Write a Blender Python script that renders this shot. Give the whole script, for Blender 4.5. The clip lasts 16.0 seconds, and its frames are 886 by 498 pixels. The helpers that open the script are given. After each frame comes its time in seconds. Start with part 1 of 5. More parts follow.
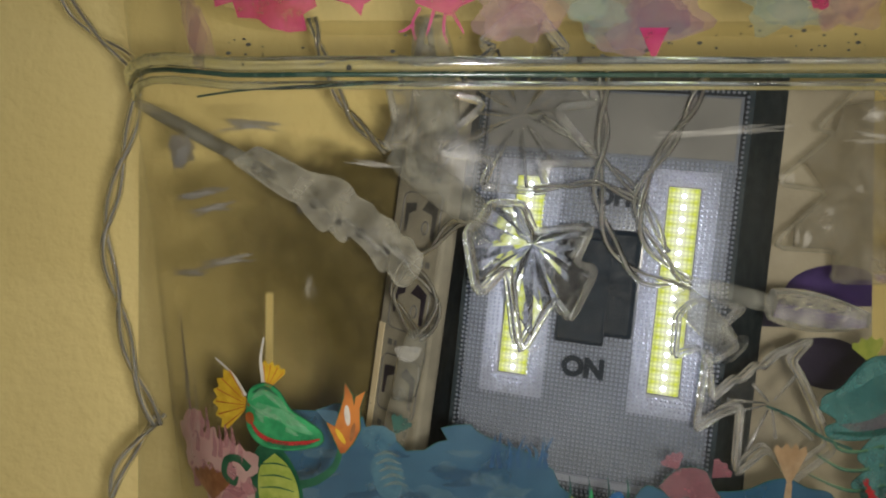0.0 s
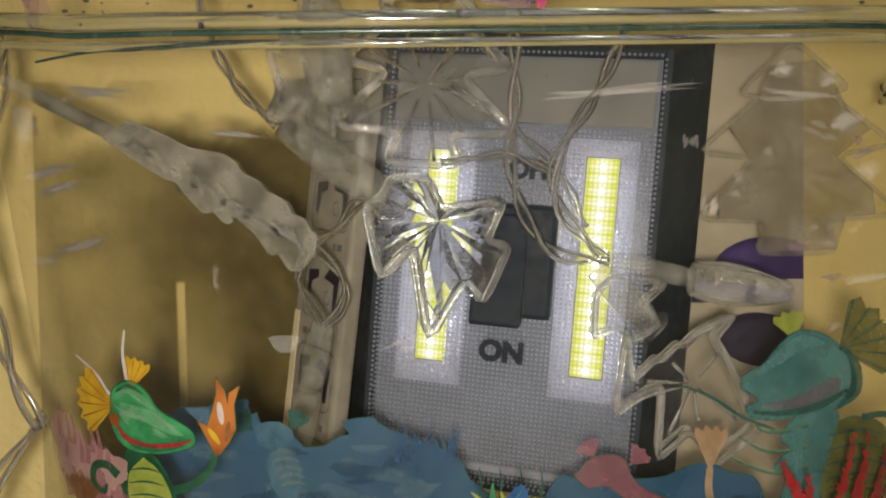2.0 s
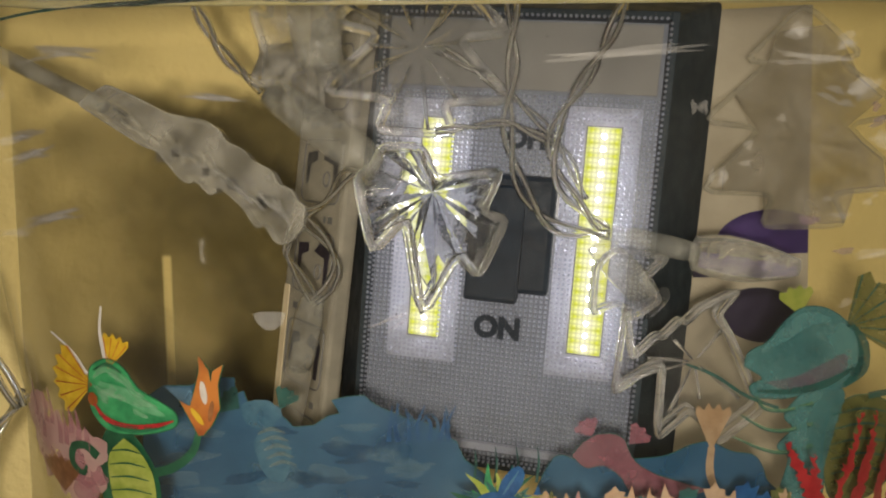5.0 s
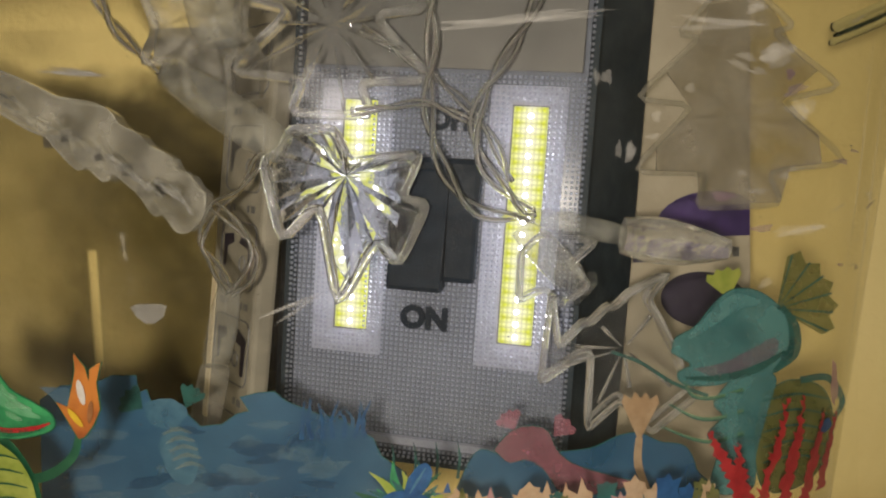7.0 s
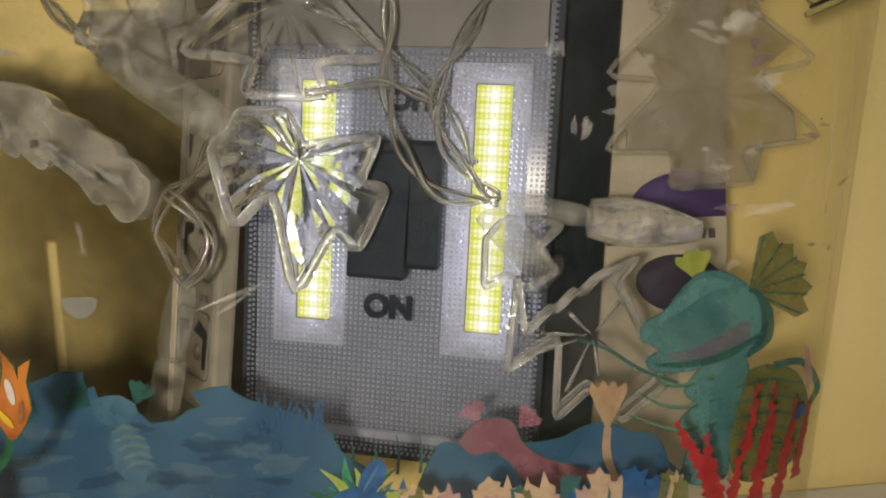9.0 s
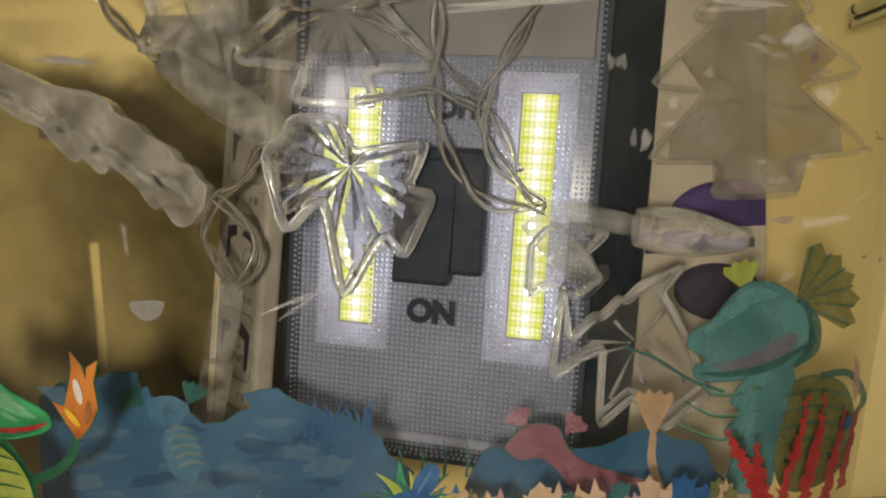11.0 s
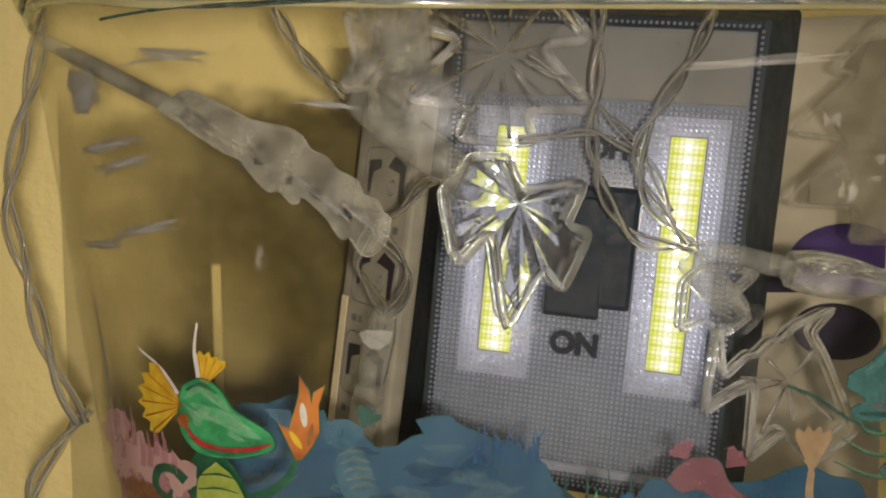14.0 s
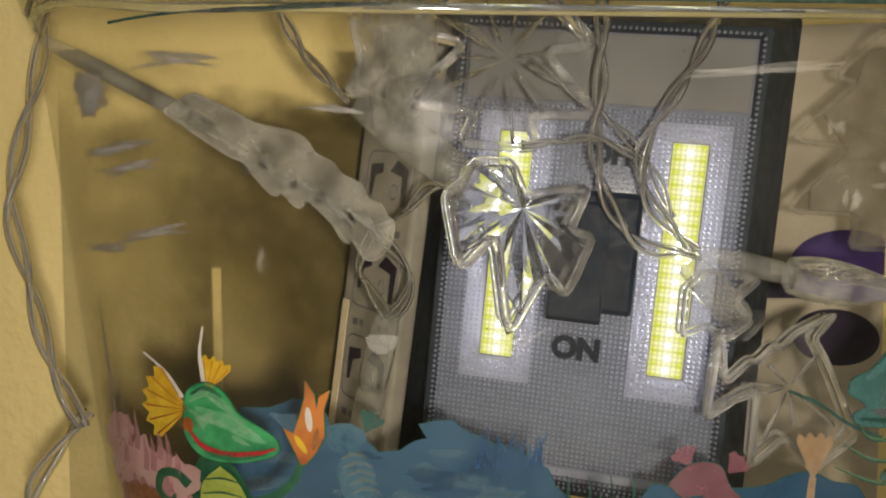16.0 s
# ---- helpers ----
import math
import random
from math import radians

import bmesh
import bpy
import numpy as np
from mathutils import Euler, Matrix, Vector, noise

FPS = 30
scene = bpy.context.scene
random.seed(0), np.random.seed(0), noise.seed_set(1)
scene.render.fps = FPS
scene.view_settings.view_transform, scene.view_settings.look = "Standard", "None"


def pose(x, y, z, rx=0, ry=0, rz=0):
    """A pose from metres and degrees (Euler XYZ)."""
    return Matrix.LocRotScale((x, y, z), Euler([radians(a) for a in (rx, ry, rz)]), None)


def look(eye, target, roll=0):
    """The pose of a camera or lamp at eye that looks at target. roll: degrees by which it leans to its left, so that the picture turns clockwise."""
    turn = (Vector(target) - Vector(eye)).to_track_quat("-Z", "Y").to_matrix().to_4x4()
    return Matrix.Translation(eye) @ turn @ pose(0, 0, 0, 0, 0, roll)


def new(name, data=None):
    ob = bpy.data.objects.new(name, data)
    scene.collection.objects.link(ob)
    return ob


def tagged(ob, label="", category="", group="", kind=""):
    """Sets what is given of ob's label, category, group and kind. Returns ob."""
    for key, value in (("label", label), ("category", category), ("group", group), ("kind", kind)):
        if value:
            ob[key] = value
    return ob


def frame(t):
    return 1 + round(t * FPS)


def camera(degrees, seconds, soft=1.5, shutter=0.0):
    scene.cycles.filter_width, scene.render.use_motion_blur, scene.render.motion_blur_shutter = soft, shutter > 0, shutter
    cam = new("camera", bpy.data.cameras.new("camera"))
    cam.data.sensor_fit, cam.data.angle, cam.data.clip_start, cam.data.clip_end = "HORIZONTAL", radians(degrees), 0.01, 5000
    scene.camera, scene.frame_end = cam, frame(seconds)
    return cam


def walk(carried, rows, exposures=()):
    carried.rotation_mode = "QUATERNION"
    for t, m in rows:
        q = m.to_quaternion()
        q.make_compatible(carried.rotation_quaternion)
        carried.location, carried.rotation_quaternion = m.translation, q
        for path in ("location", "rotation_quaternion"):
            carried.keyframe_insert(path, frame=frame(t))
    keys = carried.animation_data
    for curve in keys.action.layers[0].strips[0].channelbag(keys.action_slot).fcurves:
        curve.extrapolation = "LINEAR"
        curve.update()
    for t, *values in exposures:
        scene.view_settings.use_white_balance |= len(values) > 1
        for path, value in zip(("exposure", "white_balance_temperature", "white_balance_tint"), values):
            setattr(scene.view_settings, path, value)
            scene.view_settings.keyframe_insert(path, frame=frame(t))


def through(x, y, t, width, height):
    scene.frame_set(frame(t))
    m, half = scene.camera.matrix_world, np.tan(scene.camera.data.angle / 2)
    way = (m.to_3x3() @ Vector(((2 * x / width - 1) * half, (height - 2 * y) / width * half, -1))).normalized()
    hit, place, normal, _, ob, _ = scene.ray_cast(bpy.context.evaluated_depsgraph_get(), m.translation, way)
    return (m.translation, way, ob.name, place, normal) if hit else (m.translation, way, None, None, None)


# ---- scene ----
cam = camera(65.32, 16.0, 2.0)
PATH = [
    (0, (0.00084, 0.00183, 0.07620), (0.00197, 0.20183, 0.07688), 0.04),
    (0.5, (0.00313, 0.00606, 0.07584), (0.00613, 0.20602, 0.07298), -0.21),
    (1, (0.00518, 0.00757, 0.07566), (0.00997, 0.20748, 0.07208), -0.49),
    (1.5, (0.00699, 0.00815, 0.07563), (0.01269, 0.20803, 0.07190), -0.66),
    (2, (0.01291, 0.01013, 0.07495), (0.02149, 0.20992, 0.07143), -1.40),
    (2.5, (0.01441, 0.01104, 0.07484), (0.02460, 0.21075, 0.07124), -1.54),
    (3, (0.01551, 0.01119, 0.07556), (0.02492, 0.21091, 0.07058), -1.59),
    (3.5, (0.01276, 0.01298, 0.07464), (0.02788, 0.21235, 0.07008), -1.52),
    (4, (0.01287, 0.01260, 0.07469), (0.02325, 0.21224, 0.06880), -1.28),
    (6.3, (0.01600, 0.01834, 0.07429), (0.02553, 0.21753, 0.05907), -1.33),
    (6.5, (0.01895, 0.01857, 0.07343), (0.02927, 0.21783, 0.05972), -1.72),
    (7, (0.02406, 0.01905, 0.07278), (0.03748, 0.21820, 0.06005), -2.23),
    (7.5, (0.02969, 0.01998, 0.07296), (0.04506, 0.21893, 0.05945), -2.95),
    (8, (0.03013, 0.02014, 0.07320), (0.04553, 0.21902, 0.05867), -2.94),
    (8.5, (0.03126, 0.02159, 0.07281), (0.04720, 0.22032, 0.05689), -3.25),
    (9, (0.02937, 0.02284, 0.07201), (0.04396, 0.22163, 0.05557), -3.11),
    (9.2, (0.02822, 0.02334, 0.07161), (0.04334, 0.22204, 0.05453), -2.83),
    (11.3, (0.02215, 0.02126, 0.07316), (0.03254, 0.22042, 0.05807), -2.26),
    (11.5, (0.01700, 0.02035, 0.07288), (0.02802, 0.21966, 0.06049), -1.83),
    (12, (0.01473, 0.01958, 0.07308), (0.02656, 0.21891, 0.06188), -1.54),
    (12.5, (0.01006, 0.01898, 0.07372), (0.02290, 0.21827, 0.06300), -1.17),
    (13, (0.00484, 0.01725, 0.07537), (0.01589, 0.21673, 0.06592), -0.96),
    (13.5, (0.00078, 0.01835, 0.07487), (0.01184, 0.21781, 0.06512), -0.56),
    (14, (-0.00032, 0.01940, 0.07590), (0.01137, 0.21882, 0.06627), -0.77),
    (14.5, (-0.00153, 0.01966, 0.07560), (0.01131, 0.21903, 0.06615), -0.47),
    (15, (-0.00055, 0.02014, 0.07569), (0.01280, 0.21947, 0.06622), -0.58),
    (15.5, (-0.00083, 0.01966, 0.07594), (0.01231, 0.21903, 0.06706), -0.64),
    (16, (-0.00162, 0.01935, 0.07611), (0.01159, 0.21872, 0.06740), -0.46),
]
walk(cam, [(t, look(eye, target, roll)) for t, eye, target, roll in PATH], exposures=((0.0, -0.28, 5980, 8), (1.0, -0.18, 6400, 12), (2.0, -0.11, 6420, 12), (16.0, -0.11, 6420, 12)))

# ---- world, lights ----
world = bpy.data.worlds.new("room_air")
scene.world = world
world.use_nodes = True
world.node_tree.nodes["Background"].inputs[0].default_value = (1.0, 0.90, 0.70, 1)
world.node_tree.nodes["Background"].inputs[1].default_value = 0.006


def area_lamp(name, eye, target, size, power, colour):
    data = bpy.data.lights.new(name, "AREA")
    data.shape, data.size, data.energy, data.color = "DISK", size, power, colour
    ob = new(name, data)
    ob.matrix_world = look(eye, target)
    return ob


area_lamp("near_lamp", (0.009, -0.006, 0.071), (0.012, 0.14, 0.072), 0.011, 0.232, (1.0, 0.905, 0.79))
# Fill light with no known source, added to brighten everything evenly.
area_lamp("fill_lamp", (0.60, -0.74, 0.90), (0.02, 0.14, 0.07), 0.25, 2.9, (1.0, 0.92, 0.77))


# ---- materials ----
def material(name):
    m = bpy.data.materials.new(name)
    m.use_nodes = True
    nt = m.node_tree
    nt.nodes.clear()
    return m, nt, nt.nodes.new("ShaderNodeOutputMaterial")


def node(nt, kind, **inputs):
    n = nt.nodes.new(kind)
    for key, value in inputs.items():
        key = key.replace("_", " ")
        if isinstance(value, bpy.types.NodeSocket):
            nt.links.new(value, n.inputs[key])
        else:
            n.inputs[key].default_value = value
    return n


def mathn(nt, op, a, b=None):
    n = nt.nodes.new("ShaderNodeMath")
    n.operation = op
    for i, v in enumerate((a, b)):
        if v is None:
            continue
        if isinstance(v, bpy.types.NodeSocket):
            nt.links.new(v, n.inputs[i])
        else:
            n.inputs[i].default_value = v
    return n.outputs[0]


def coords(nt):
    return nt.nodes.new("ShaderNodeTexCoord").outputs["Object"]


def noise_fac(nt, scale, detail=4.0, low=0.35, high=0.65, lo=0.0, hi=1.0):
    n = node(nt, "ShaderNodeTexNoise", Vector=coords(nt), Scale=scale, Detail=detail)
    r = nt.nodes.new("ShaderNodeMapRange")
    nt.links.new(n.outputs[0], r.inputs[0])
    for i, v in enumerate((low, high, lo, hi)):
        r.inputs[i + 1].default_value = v
    return r.outputs[0]


def mixc(nt, fac, a, b):
    n = nt.nodes.new("ShaderNodeMixRGB")
    for i, v in enumerate((fac, a, b)):
        if isinstance(v, bpy.types.NodeSocket):
            nt.links.new(v, n.inputs[i])
        elif i == 0:
            n.inputs[0].default_value = v
        else:
            n.inputs[i].default_value = (*v, 1)
    return n.outputs[0]


def mixs(nt, fac, a, b):
    n = nt.nodes.new("ShaderNodeMixShader")
    if isinstance(fac, bpy.types.NodeSocket):
        nt.links.new(fac, n.inputs[0])
    else:
        n.inputs[0].default_value = fac
    nt.links.new(a, n.inputs[1])
    nt.links.new(b, n.inputs[2])
    return n.outputs[0]


def bumped(nt, height, strength, distance):
    return node(nt, "ShaderNodeBump", Height=height, Strength=strength, Distance=distance).outputs[0]


def solid(name, a, b, rough=0.5, scale=300.0, bump=0.0, fine=2000.0, metal=0.0, spec=0.5):
    """An opaque surface whose colour drifts from a to b, with fine relief."""
    m, nt, out = material(name)
    col = mixc(nt, noise_fac(nt, scale), a, b)
    p = node(nt, "ShaderNodeBsdfPrincipled", Base_Color=col, Roughness=noise_fac(nt, scale * 3, lo=rough * 0.85, hi=min(1, rough * 1.15)), Metallic=metal)
    p.inputs["Specular IOR Level"].default_value = spec
    if bump:
        nt.links.new(bumped(nt, noise_fac(nt, fine, 5.0, 0.2, 0.8), bump, 0.0004), p.inputs["Normal"])
    nt.links.new(p.outputs[0], out.inputs[0])
    return m


def clear_sheet(name, tint, haze, haze_col, gloss=1.0, rough=0.03, scale=60.0, waves=0.0):
    """Thin clear plastic: lets light straight through, reflects by Fresnel, and carries a patchy film of dust and scuffs."""
    m, nt, out = material(name)
    tr = node(nt, "ShaderNodeBsdfTransparent", Color=(*tint, 1)).outputs[0]
    df = node(nt, "ShaderNodeBsdfDiffuse", Color=(*haze_col, 1)).outputs[0]
    tl = node(nt, "ShaderNodeBsdfTranslucent", Color=(*haze_col, 1)).outputs[0]
    dust = mixs(nt, 0.4, df, tl)
    patchy = noise_fac(nt, scale, 6.0, 0.38, 0.72, haze * 0.35, haze * 1.8)
    base = mixs(nt, patchy, tr, dust)
    gl = node(nt, "ShaderNodeBsdfGlossy", Color=(1, 1, 1, 1), Roughness=rough)
    fr = nt.nodes.new("ShaderNodeLayerWeight")
    fr.inputs["Blend"].default_value = 0.5
    if waves:
        nrm = bumped(nt, noise_fac(nt, 45.0, 3.0, 0.2, 0.8), waves, 0.002)
        nt.links.new(nrm, gl.inputs["Normal"])
    steep = mathn(nt, "POWER", fr.outputs["Facing"], 5.0)
    fac = mathn(nt, "MINIMUM", mathn(nt, "MULTIPLY", mathn(nt, "ADD", mathn(nt, "MULTIPLY", steep, 0.7), 0.001), gloss), 0.9)
    nt.links.new(mixs(nt, fac, base, gl.outputs[0]), out.inputs[0])
    return m


def clear_moulded(name, tint, rough=0.04, bump=0.15, haze=0.06):
    """Solid clear plastic that refracts, with moulding ripples."""
    m, nt, out = material(name)
    g = node(nt, "ShaderNodeBsdfGlass", Color=(*tint, 1), Roughness=rough, IOR=1.46)
    nt.links.new(bumped(nt, noise_fac(nt, 500.0, 3.0, 0.2, 0.8), bump, 0.0006), g.inputs["Normal"])
    d = node(nt, "ShaderNodeBsdfDiffuse", Color=(0.75, 0.74, 0.70, 1)).outputs[0]
    nt.links.new(mixs(nt, noise_fac(nt, 250.0, 5.0, 0.35, 0.75, haze * 0.3, haze * 2), g.outputs[0], d), out.inputs[0])
    return m


def ink(name, a, b, cover, scale=350.0, rough=0.35):
    """Printing ink on clear plastic: cover 1 hides what is behind, less lets it show."""
    m, nt, out = material(name)
    a, b = [tuple(0.66 * c for c in v) for v in (a, b)]
    col = mixc(nt, noise_fac(nt, scale, 5.0), a, b)
    p = node(nt, "ShaderNodeBsdfPrincipled", Base_Color=col, Roughness=rough)
    tl = node(nt, "ShaderNodeBsdfTranslucent", Color=col)
    body = mixs(nt, 0.25, p.outputs[0], tl.outputs[0])
    tr = node(nt, "ShaderNodeBsdfTransparent", Color=(1, 1, 1, 1)).outputs[0]
    fac = noise_fac(nt, scale * 2, 4.0, 0.25, 0.6, cover * 0.85, min(1, cover * 1.05))
    nt.links.new(mixs(nt, fac, tr, body), out.inputs[0])
    return m


def glow(name, colour, strength):
    m, nt, out = material(name)
    nt.links.new(node(nt, "ShaderNodeEmission", Color=(*colour, 1), Strength=strength).outputs[0], out.inputs[0])
    return m


def phosphor(name, colour, strength):
    """A lit strip seen through moulded dots."""
    m, nt, out = material(name)
    r = nt.nodes.new("ShaderNodeMapRange")
    nt.links.new(dotted(nt, 0.00082), r.inputs[0])
    for i, v in enumerate((0.0, 1.0, strength * 0.8, strength * 1.15)):
        r.inputs[i + 1].default_value = v
    sep = nt.nodes.new("ShaderNodeSeparateXYZ")
    nt.links.new(coords(nt), sep.inputs[0])
    left = mathn(nt, "ABSOLUTE", mathn(nt, "ADD", sep.outputs[0], 0.0156))
    right = mathn(nt, "ABSOLUTE", mathn(nt, "SUBTRACT", sep.outputs[0], 0.0130))
    across = mathn(nt, "MINIMUM", left, right)
    beat = mathn(nt, "MULTIPLY", mathn(nt, "ABSOLUTE", mathn(nt, "COSINE", mathn(nt, "MULTIPLY", mathn(nt, "SUBTRACT", sep.outputs[1], 0.0017), math.pi / 0.00214))), 0.0011)
    w = nt.nodes.new("ShaderNodeMapRange")
    nt.links.new(mathn(nt, "SUBTRACT", across, beat), w.inputs[0])
    for i, v in enumerate((-0.0012, 0.0019, 0.0, 1.0)):
        w.inputs[i + 1].default_value = v
    col = mixc(nt, w.outputs[0], (1.15, 1.12, 0.95), colour)
    e = nt.nodes.new("ShaderNodeMapRange")
    nt.links.new(across, e.inputs[0])
    for i, v in enumerate((0.0022, 0.0029, 0.0, 0.4)):
        e.inputs[i + 1].default_value = v
    col = mixc(nt, e.outputs[0], col, (0.60, 0.62, 0.50))
    nt.links.new(node(nt, "ShaderNodeEmission", Color=col, Strength=r.outputs[0]).outputs[0], out.inputs[0])
    return m


def diffuser(name):
    m, nt, out = material(name)
    tr = node(nt, "ShaderNodeBsdfTransparent", Color=(0.95, 0.96, 1, 1)).outputs[0]
    tl = node(nt, "ShaderNodeBsdfTranslucent", Color=(0.85, 0.88, 0.95, 1)).outputs[0]
    df = node(nt, "ShaderNodeBsdfDiffuse", Color=(0.52, 0.54, 0.64, 1), Normal=bumped(nt, dotted(nt, 0.00082), 0.8, 0.0004)).outputs[0]
    nt.links.new(mixs(nt, 0.35, mixs(nt, 0.45, tr, tl), df), out.inputs[0])
    return m


def dotted(nt, pitch):
    """Height of a grid of small pyramids, 0 to 1."""
    sep = nt.nodes.new("ShaderNodeSeparateXYZ")
    nt.links.new(coords(nt), sep.inputs[0])
    k = math.pi / pitch
    a = mathn(nt, "ABSOLUTE", mathn(nt, "SINE", mathn(nt, "MULTIPLY", sep.outputs[0], k)))
    b = mathn(nt, "ABSOLUTE", mathn(nt, "SINE", mathn(nt, "MULTIPLY", sep.outputs[1], k)))
    return mathn(nt, "MULTIPLY", a, b)


def prism_lens(name, through, scatter):
    """Clear cover that lets most light through and scatters the rest."""
    m, nt, out = material(name)
    tr = node(nt, "ShaderNodeBsdfTransparent", Color=(0.88, 0.92, 1, 1)).outputs[0]
    tl = node(nt, "ShaderNodeBsdfTranslucent", Color=(0.82, 0.85, 0.98, 1)).outputs[0]
    df = node(nt, "ShaderNodeBsdfDiffuse", Color=(0.62, 0.65, 0.72, 1)).outputs[0]
    gl = node(nt, "ShaderNodeBsdfGlossy", Color=(1, 1, 1, 1), Roughness=0.2).outputs[0]
    s = mixs(nt, through, mixs(nt, 0.25, tl, df), tr)
    nt.links.new(mixs(nt, scatter, s, gl), out.inputs[0])
    return m


M_WALL = solid("yellow_wall_paint", (0.77, 0.62, 0.255), (0.83, 0.68, 0.30), 0.7, 18.0, 1.0, 270.0, spec=0.3)
M_CEIL = solid("brown_paint", (0.16, 0.135, 0.10), (0.20, 0.17, 0.12), 0.8, 3.0)
M_TABLE = solid("white_laminate", (0.62, 0.59, 0.52), (0.70, 0.67, 0.60), 0.45, 40.0, 0.1)
M_TANK = clear_sheet("clear_tank_plastic", (0.94, 0.93, 0.885), 0.014, (0.62, 0.58, 0.48), 0.5, 0.13, 55.0, 0.25)
M_RIM = clear_moulded("clear_rim_plastic", (0.93, 0.96, 0.93), 0.08, 0.05, 0.03)
M_SEAM = solid("dark_green_seam", (0.012, 0.030, 0.022), (0.03, 0.05, 0.035), 0.25, 300.0)
M_FILM = clear_sheet("clear_film", (0.99, 0.99, 0.98), 0.006, (0.6, 0.56, 0.46), 0.25, 0.2, 70.0, 0.2)
M_TREE = clear_moulded("clear_ornament_plastic", (0.97, 0.98, 1.0), 0.03, 0.10, 0.035)
M_FROST = clear_sheet("frosted_plastic", (0.93, 0.93, 0.92), 0.14, (0.70, 0.70, 0.63), 1.6, 0.2, 260.0, 0.3)
M_MILK = clear_sheet("milky_clear_plastic", (0.94, 0.94, 0.92), 0.22, (0.62, 0.60, 0.54), 1.6, 0.18, 300.0, 0.4)
M_CHUNK = clear_sheet("cloudy_clear_plastic", (0.90, 0.90, 0.87), 0.22, (0.66, 0.64, 0.57), 1.6, 0.2, 180.0, 0.5)
M_EDGE = clear_moulded("clear_edge_plastic", (0.97, 0.98, 1.0), 0.06, 0.06, 0.13)
M_DUSTWEB = clear_sheet("dust_coated_plastic", (0.85, 0.84, 0.80), 0.24, (0.56, 0.52, 0.44), 1.2, 0.25, 120.0, 0.4)
M_DUSTY = clear_moulded("dusty_clear_plastic", (0.97, 0.97, 0.96), 0.08, 0.35, 0.16)
M_FAINT = clear_sheet("faint_dusty_plastic", (0.92, 0.92, 0.89), 0.17, (0.60, 0.57, 0.50), 1.2, 0.2, 160.0, 0.4)
M_WEB = clear_sheet("clear_web_plastic", (0.95, 0.95, 0.95), 0.035, (0.62, 0.61, 0.58), 2.2, 0.12, 200.0)
M_WIRE = clear_moulded("clear_wire_plastic", (0.95, 0.95, 0.94), 0.06, 0.02, 0.03)
M_CORE = solid("tinned_wire", (0.50, 0.49, 0.46), (0.58, 0.57, 0.54), 0.35, 60.0, metal=0.7)
M_NAVY = solid("dark_grey_plastic", (0.013, 0.021, 0.028), (0.022, 0.032, 0.041), 0.55, 120.0, 0.15, 2500.0, spec=0.15)
M_BLACK = solid("black_plastic", (0.004, 0.009, 0.018), (0.008, 0.015, 0.027), 0.50, 200.0, 0.12, 2500.0, spec=0.12)
M_SILVER = solid("silver_reflector", (0.15, 0.154, 0.165), (0.19, 0.195, 0.208), 0.6, 90.0, spec=0.2)
M_PANEL = solid("dull_grey_panel", (0.100, 0.100, 0.098), (0.140, 0.139, 0.134), 0.5, 60.0, 0.05, 1800.0, spec=0.3)
M_LENS = prism_lens("prismatic_lens", 0.93, 0.008)
M_DOT = prism_lens("lens_dot_plastic", 0.52, 0.03)
M_PHOS = phosphor("yellow_phosphor", (0.70, 0.73, 0.07), 1.2)
M_BEVEL = diffuser("clear_bevel")
M_CHIP = glow("white_led_chip", (0.92, 0.91, 1.0), 120.0)
M_GREYBOX = solid("grey_box_plastic", (0.22, 0.205, 0.165), (0.29, 0.27, 0.215), 0.6, 150.0, 0.1, spec=0.1)
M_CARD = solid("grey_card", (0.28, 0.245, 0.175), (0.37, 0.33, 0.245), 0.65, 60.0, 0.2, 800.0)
M_PALE = solid("pale_lit_edge", (0.62, 0.52, 0.33), (0.72, 0.62, 0.42), 0.6, 120.0)
M_PURPLE = solid("purple_print", (0.055, 0.03, 0.15), (0.075, 0.04, 0.19), 0.4, 200.0)
M_DPURPLE = solid("dark_purple_print", (0.018, 0.013, 0.035), (0.03, 0.022, 0.055), 0.4, 200.0)
M_DARKPRINT = solid("dark_grey_print", (0.08, 0.08, 0.08), (0.13, 0.13, 0.125), 0.5, 300.0)
I_GREEN = ink("green_ink", (0.02, 0.20, 0.07), (0.06, 0.38, 0.13), 1.0)
I_LGREEN = ink("light_green_ink", (0.10, 0.40, 0.16), (0.20, 0.50, 0.26), 0.75)
I_SOFTGREEN = ink("pale_green_ink", (0.20, 0.50, 0.24), (0.34, 0.60, 0.36), 0.42, 500.0)
I_SOFTDARK = ink("shade_green_ink", (0.01, 0.10, 0.05), (0.02, 0.14, 0.07), 0.45, 500.0)
I_DGREEN = ink("dark_green_ink", (0.008, 0.07, 0.03), (0.02, 0.12, 0.05), 1.0)
I_LIME = ink("lime_ink", (0.30, 0.38, 0.05), (0.42, 0.46, 0.09), 1.0)
I_YELLOW = ink("yellow_ink", (0.58, 0.34, 0.012), (0.70, 0.48, 0.03), 1.0)
I_ORANGE = ink("orange_ink", (0.30, 0.065, 0.012), (0.55, 0.19, 0.03), 0.95, 160.0)
I_BROWN = ink("brown_ink", (0.22, 0.08, 0.02), (0.34, 0.15, 0.05), 0.9)
I_PALE = ink("pale_ink", (0.62, 0.58, 0.50), (0.70, 0.66, 0.58), 0.95)
I_CORAL = ink("pink_coral_ink", (0.72, 0.48, 0.41), (0.58, 0.30, 0.28), 0.70, 260.0)
I_ROSE = ink("rosy_ink", (0.50, 0.20, 0.22), (0.58, 0.30, 0.30), 0.55, 300.0)
I_RED = ink("red_ink", (0.36, 0.010, 0.014), (0.50, 0.03, 0.03), 0.97)
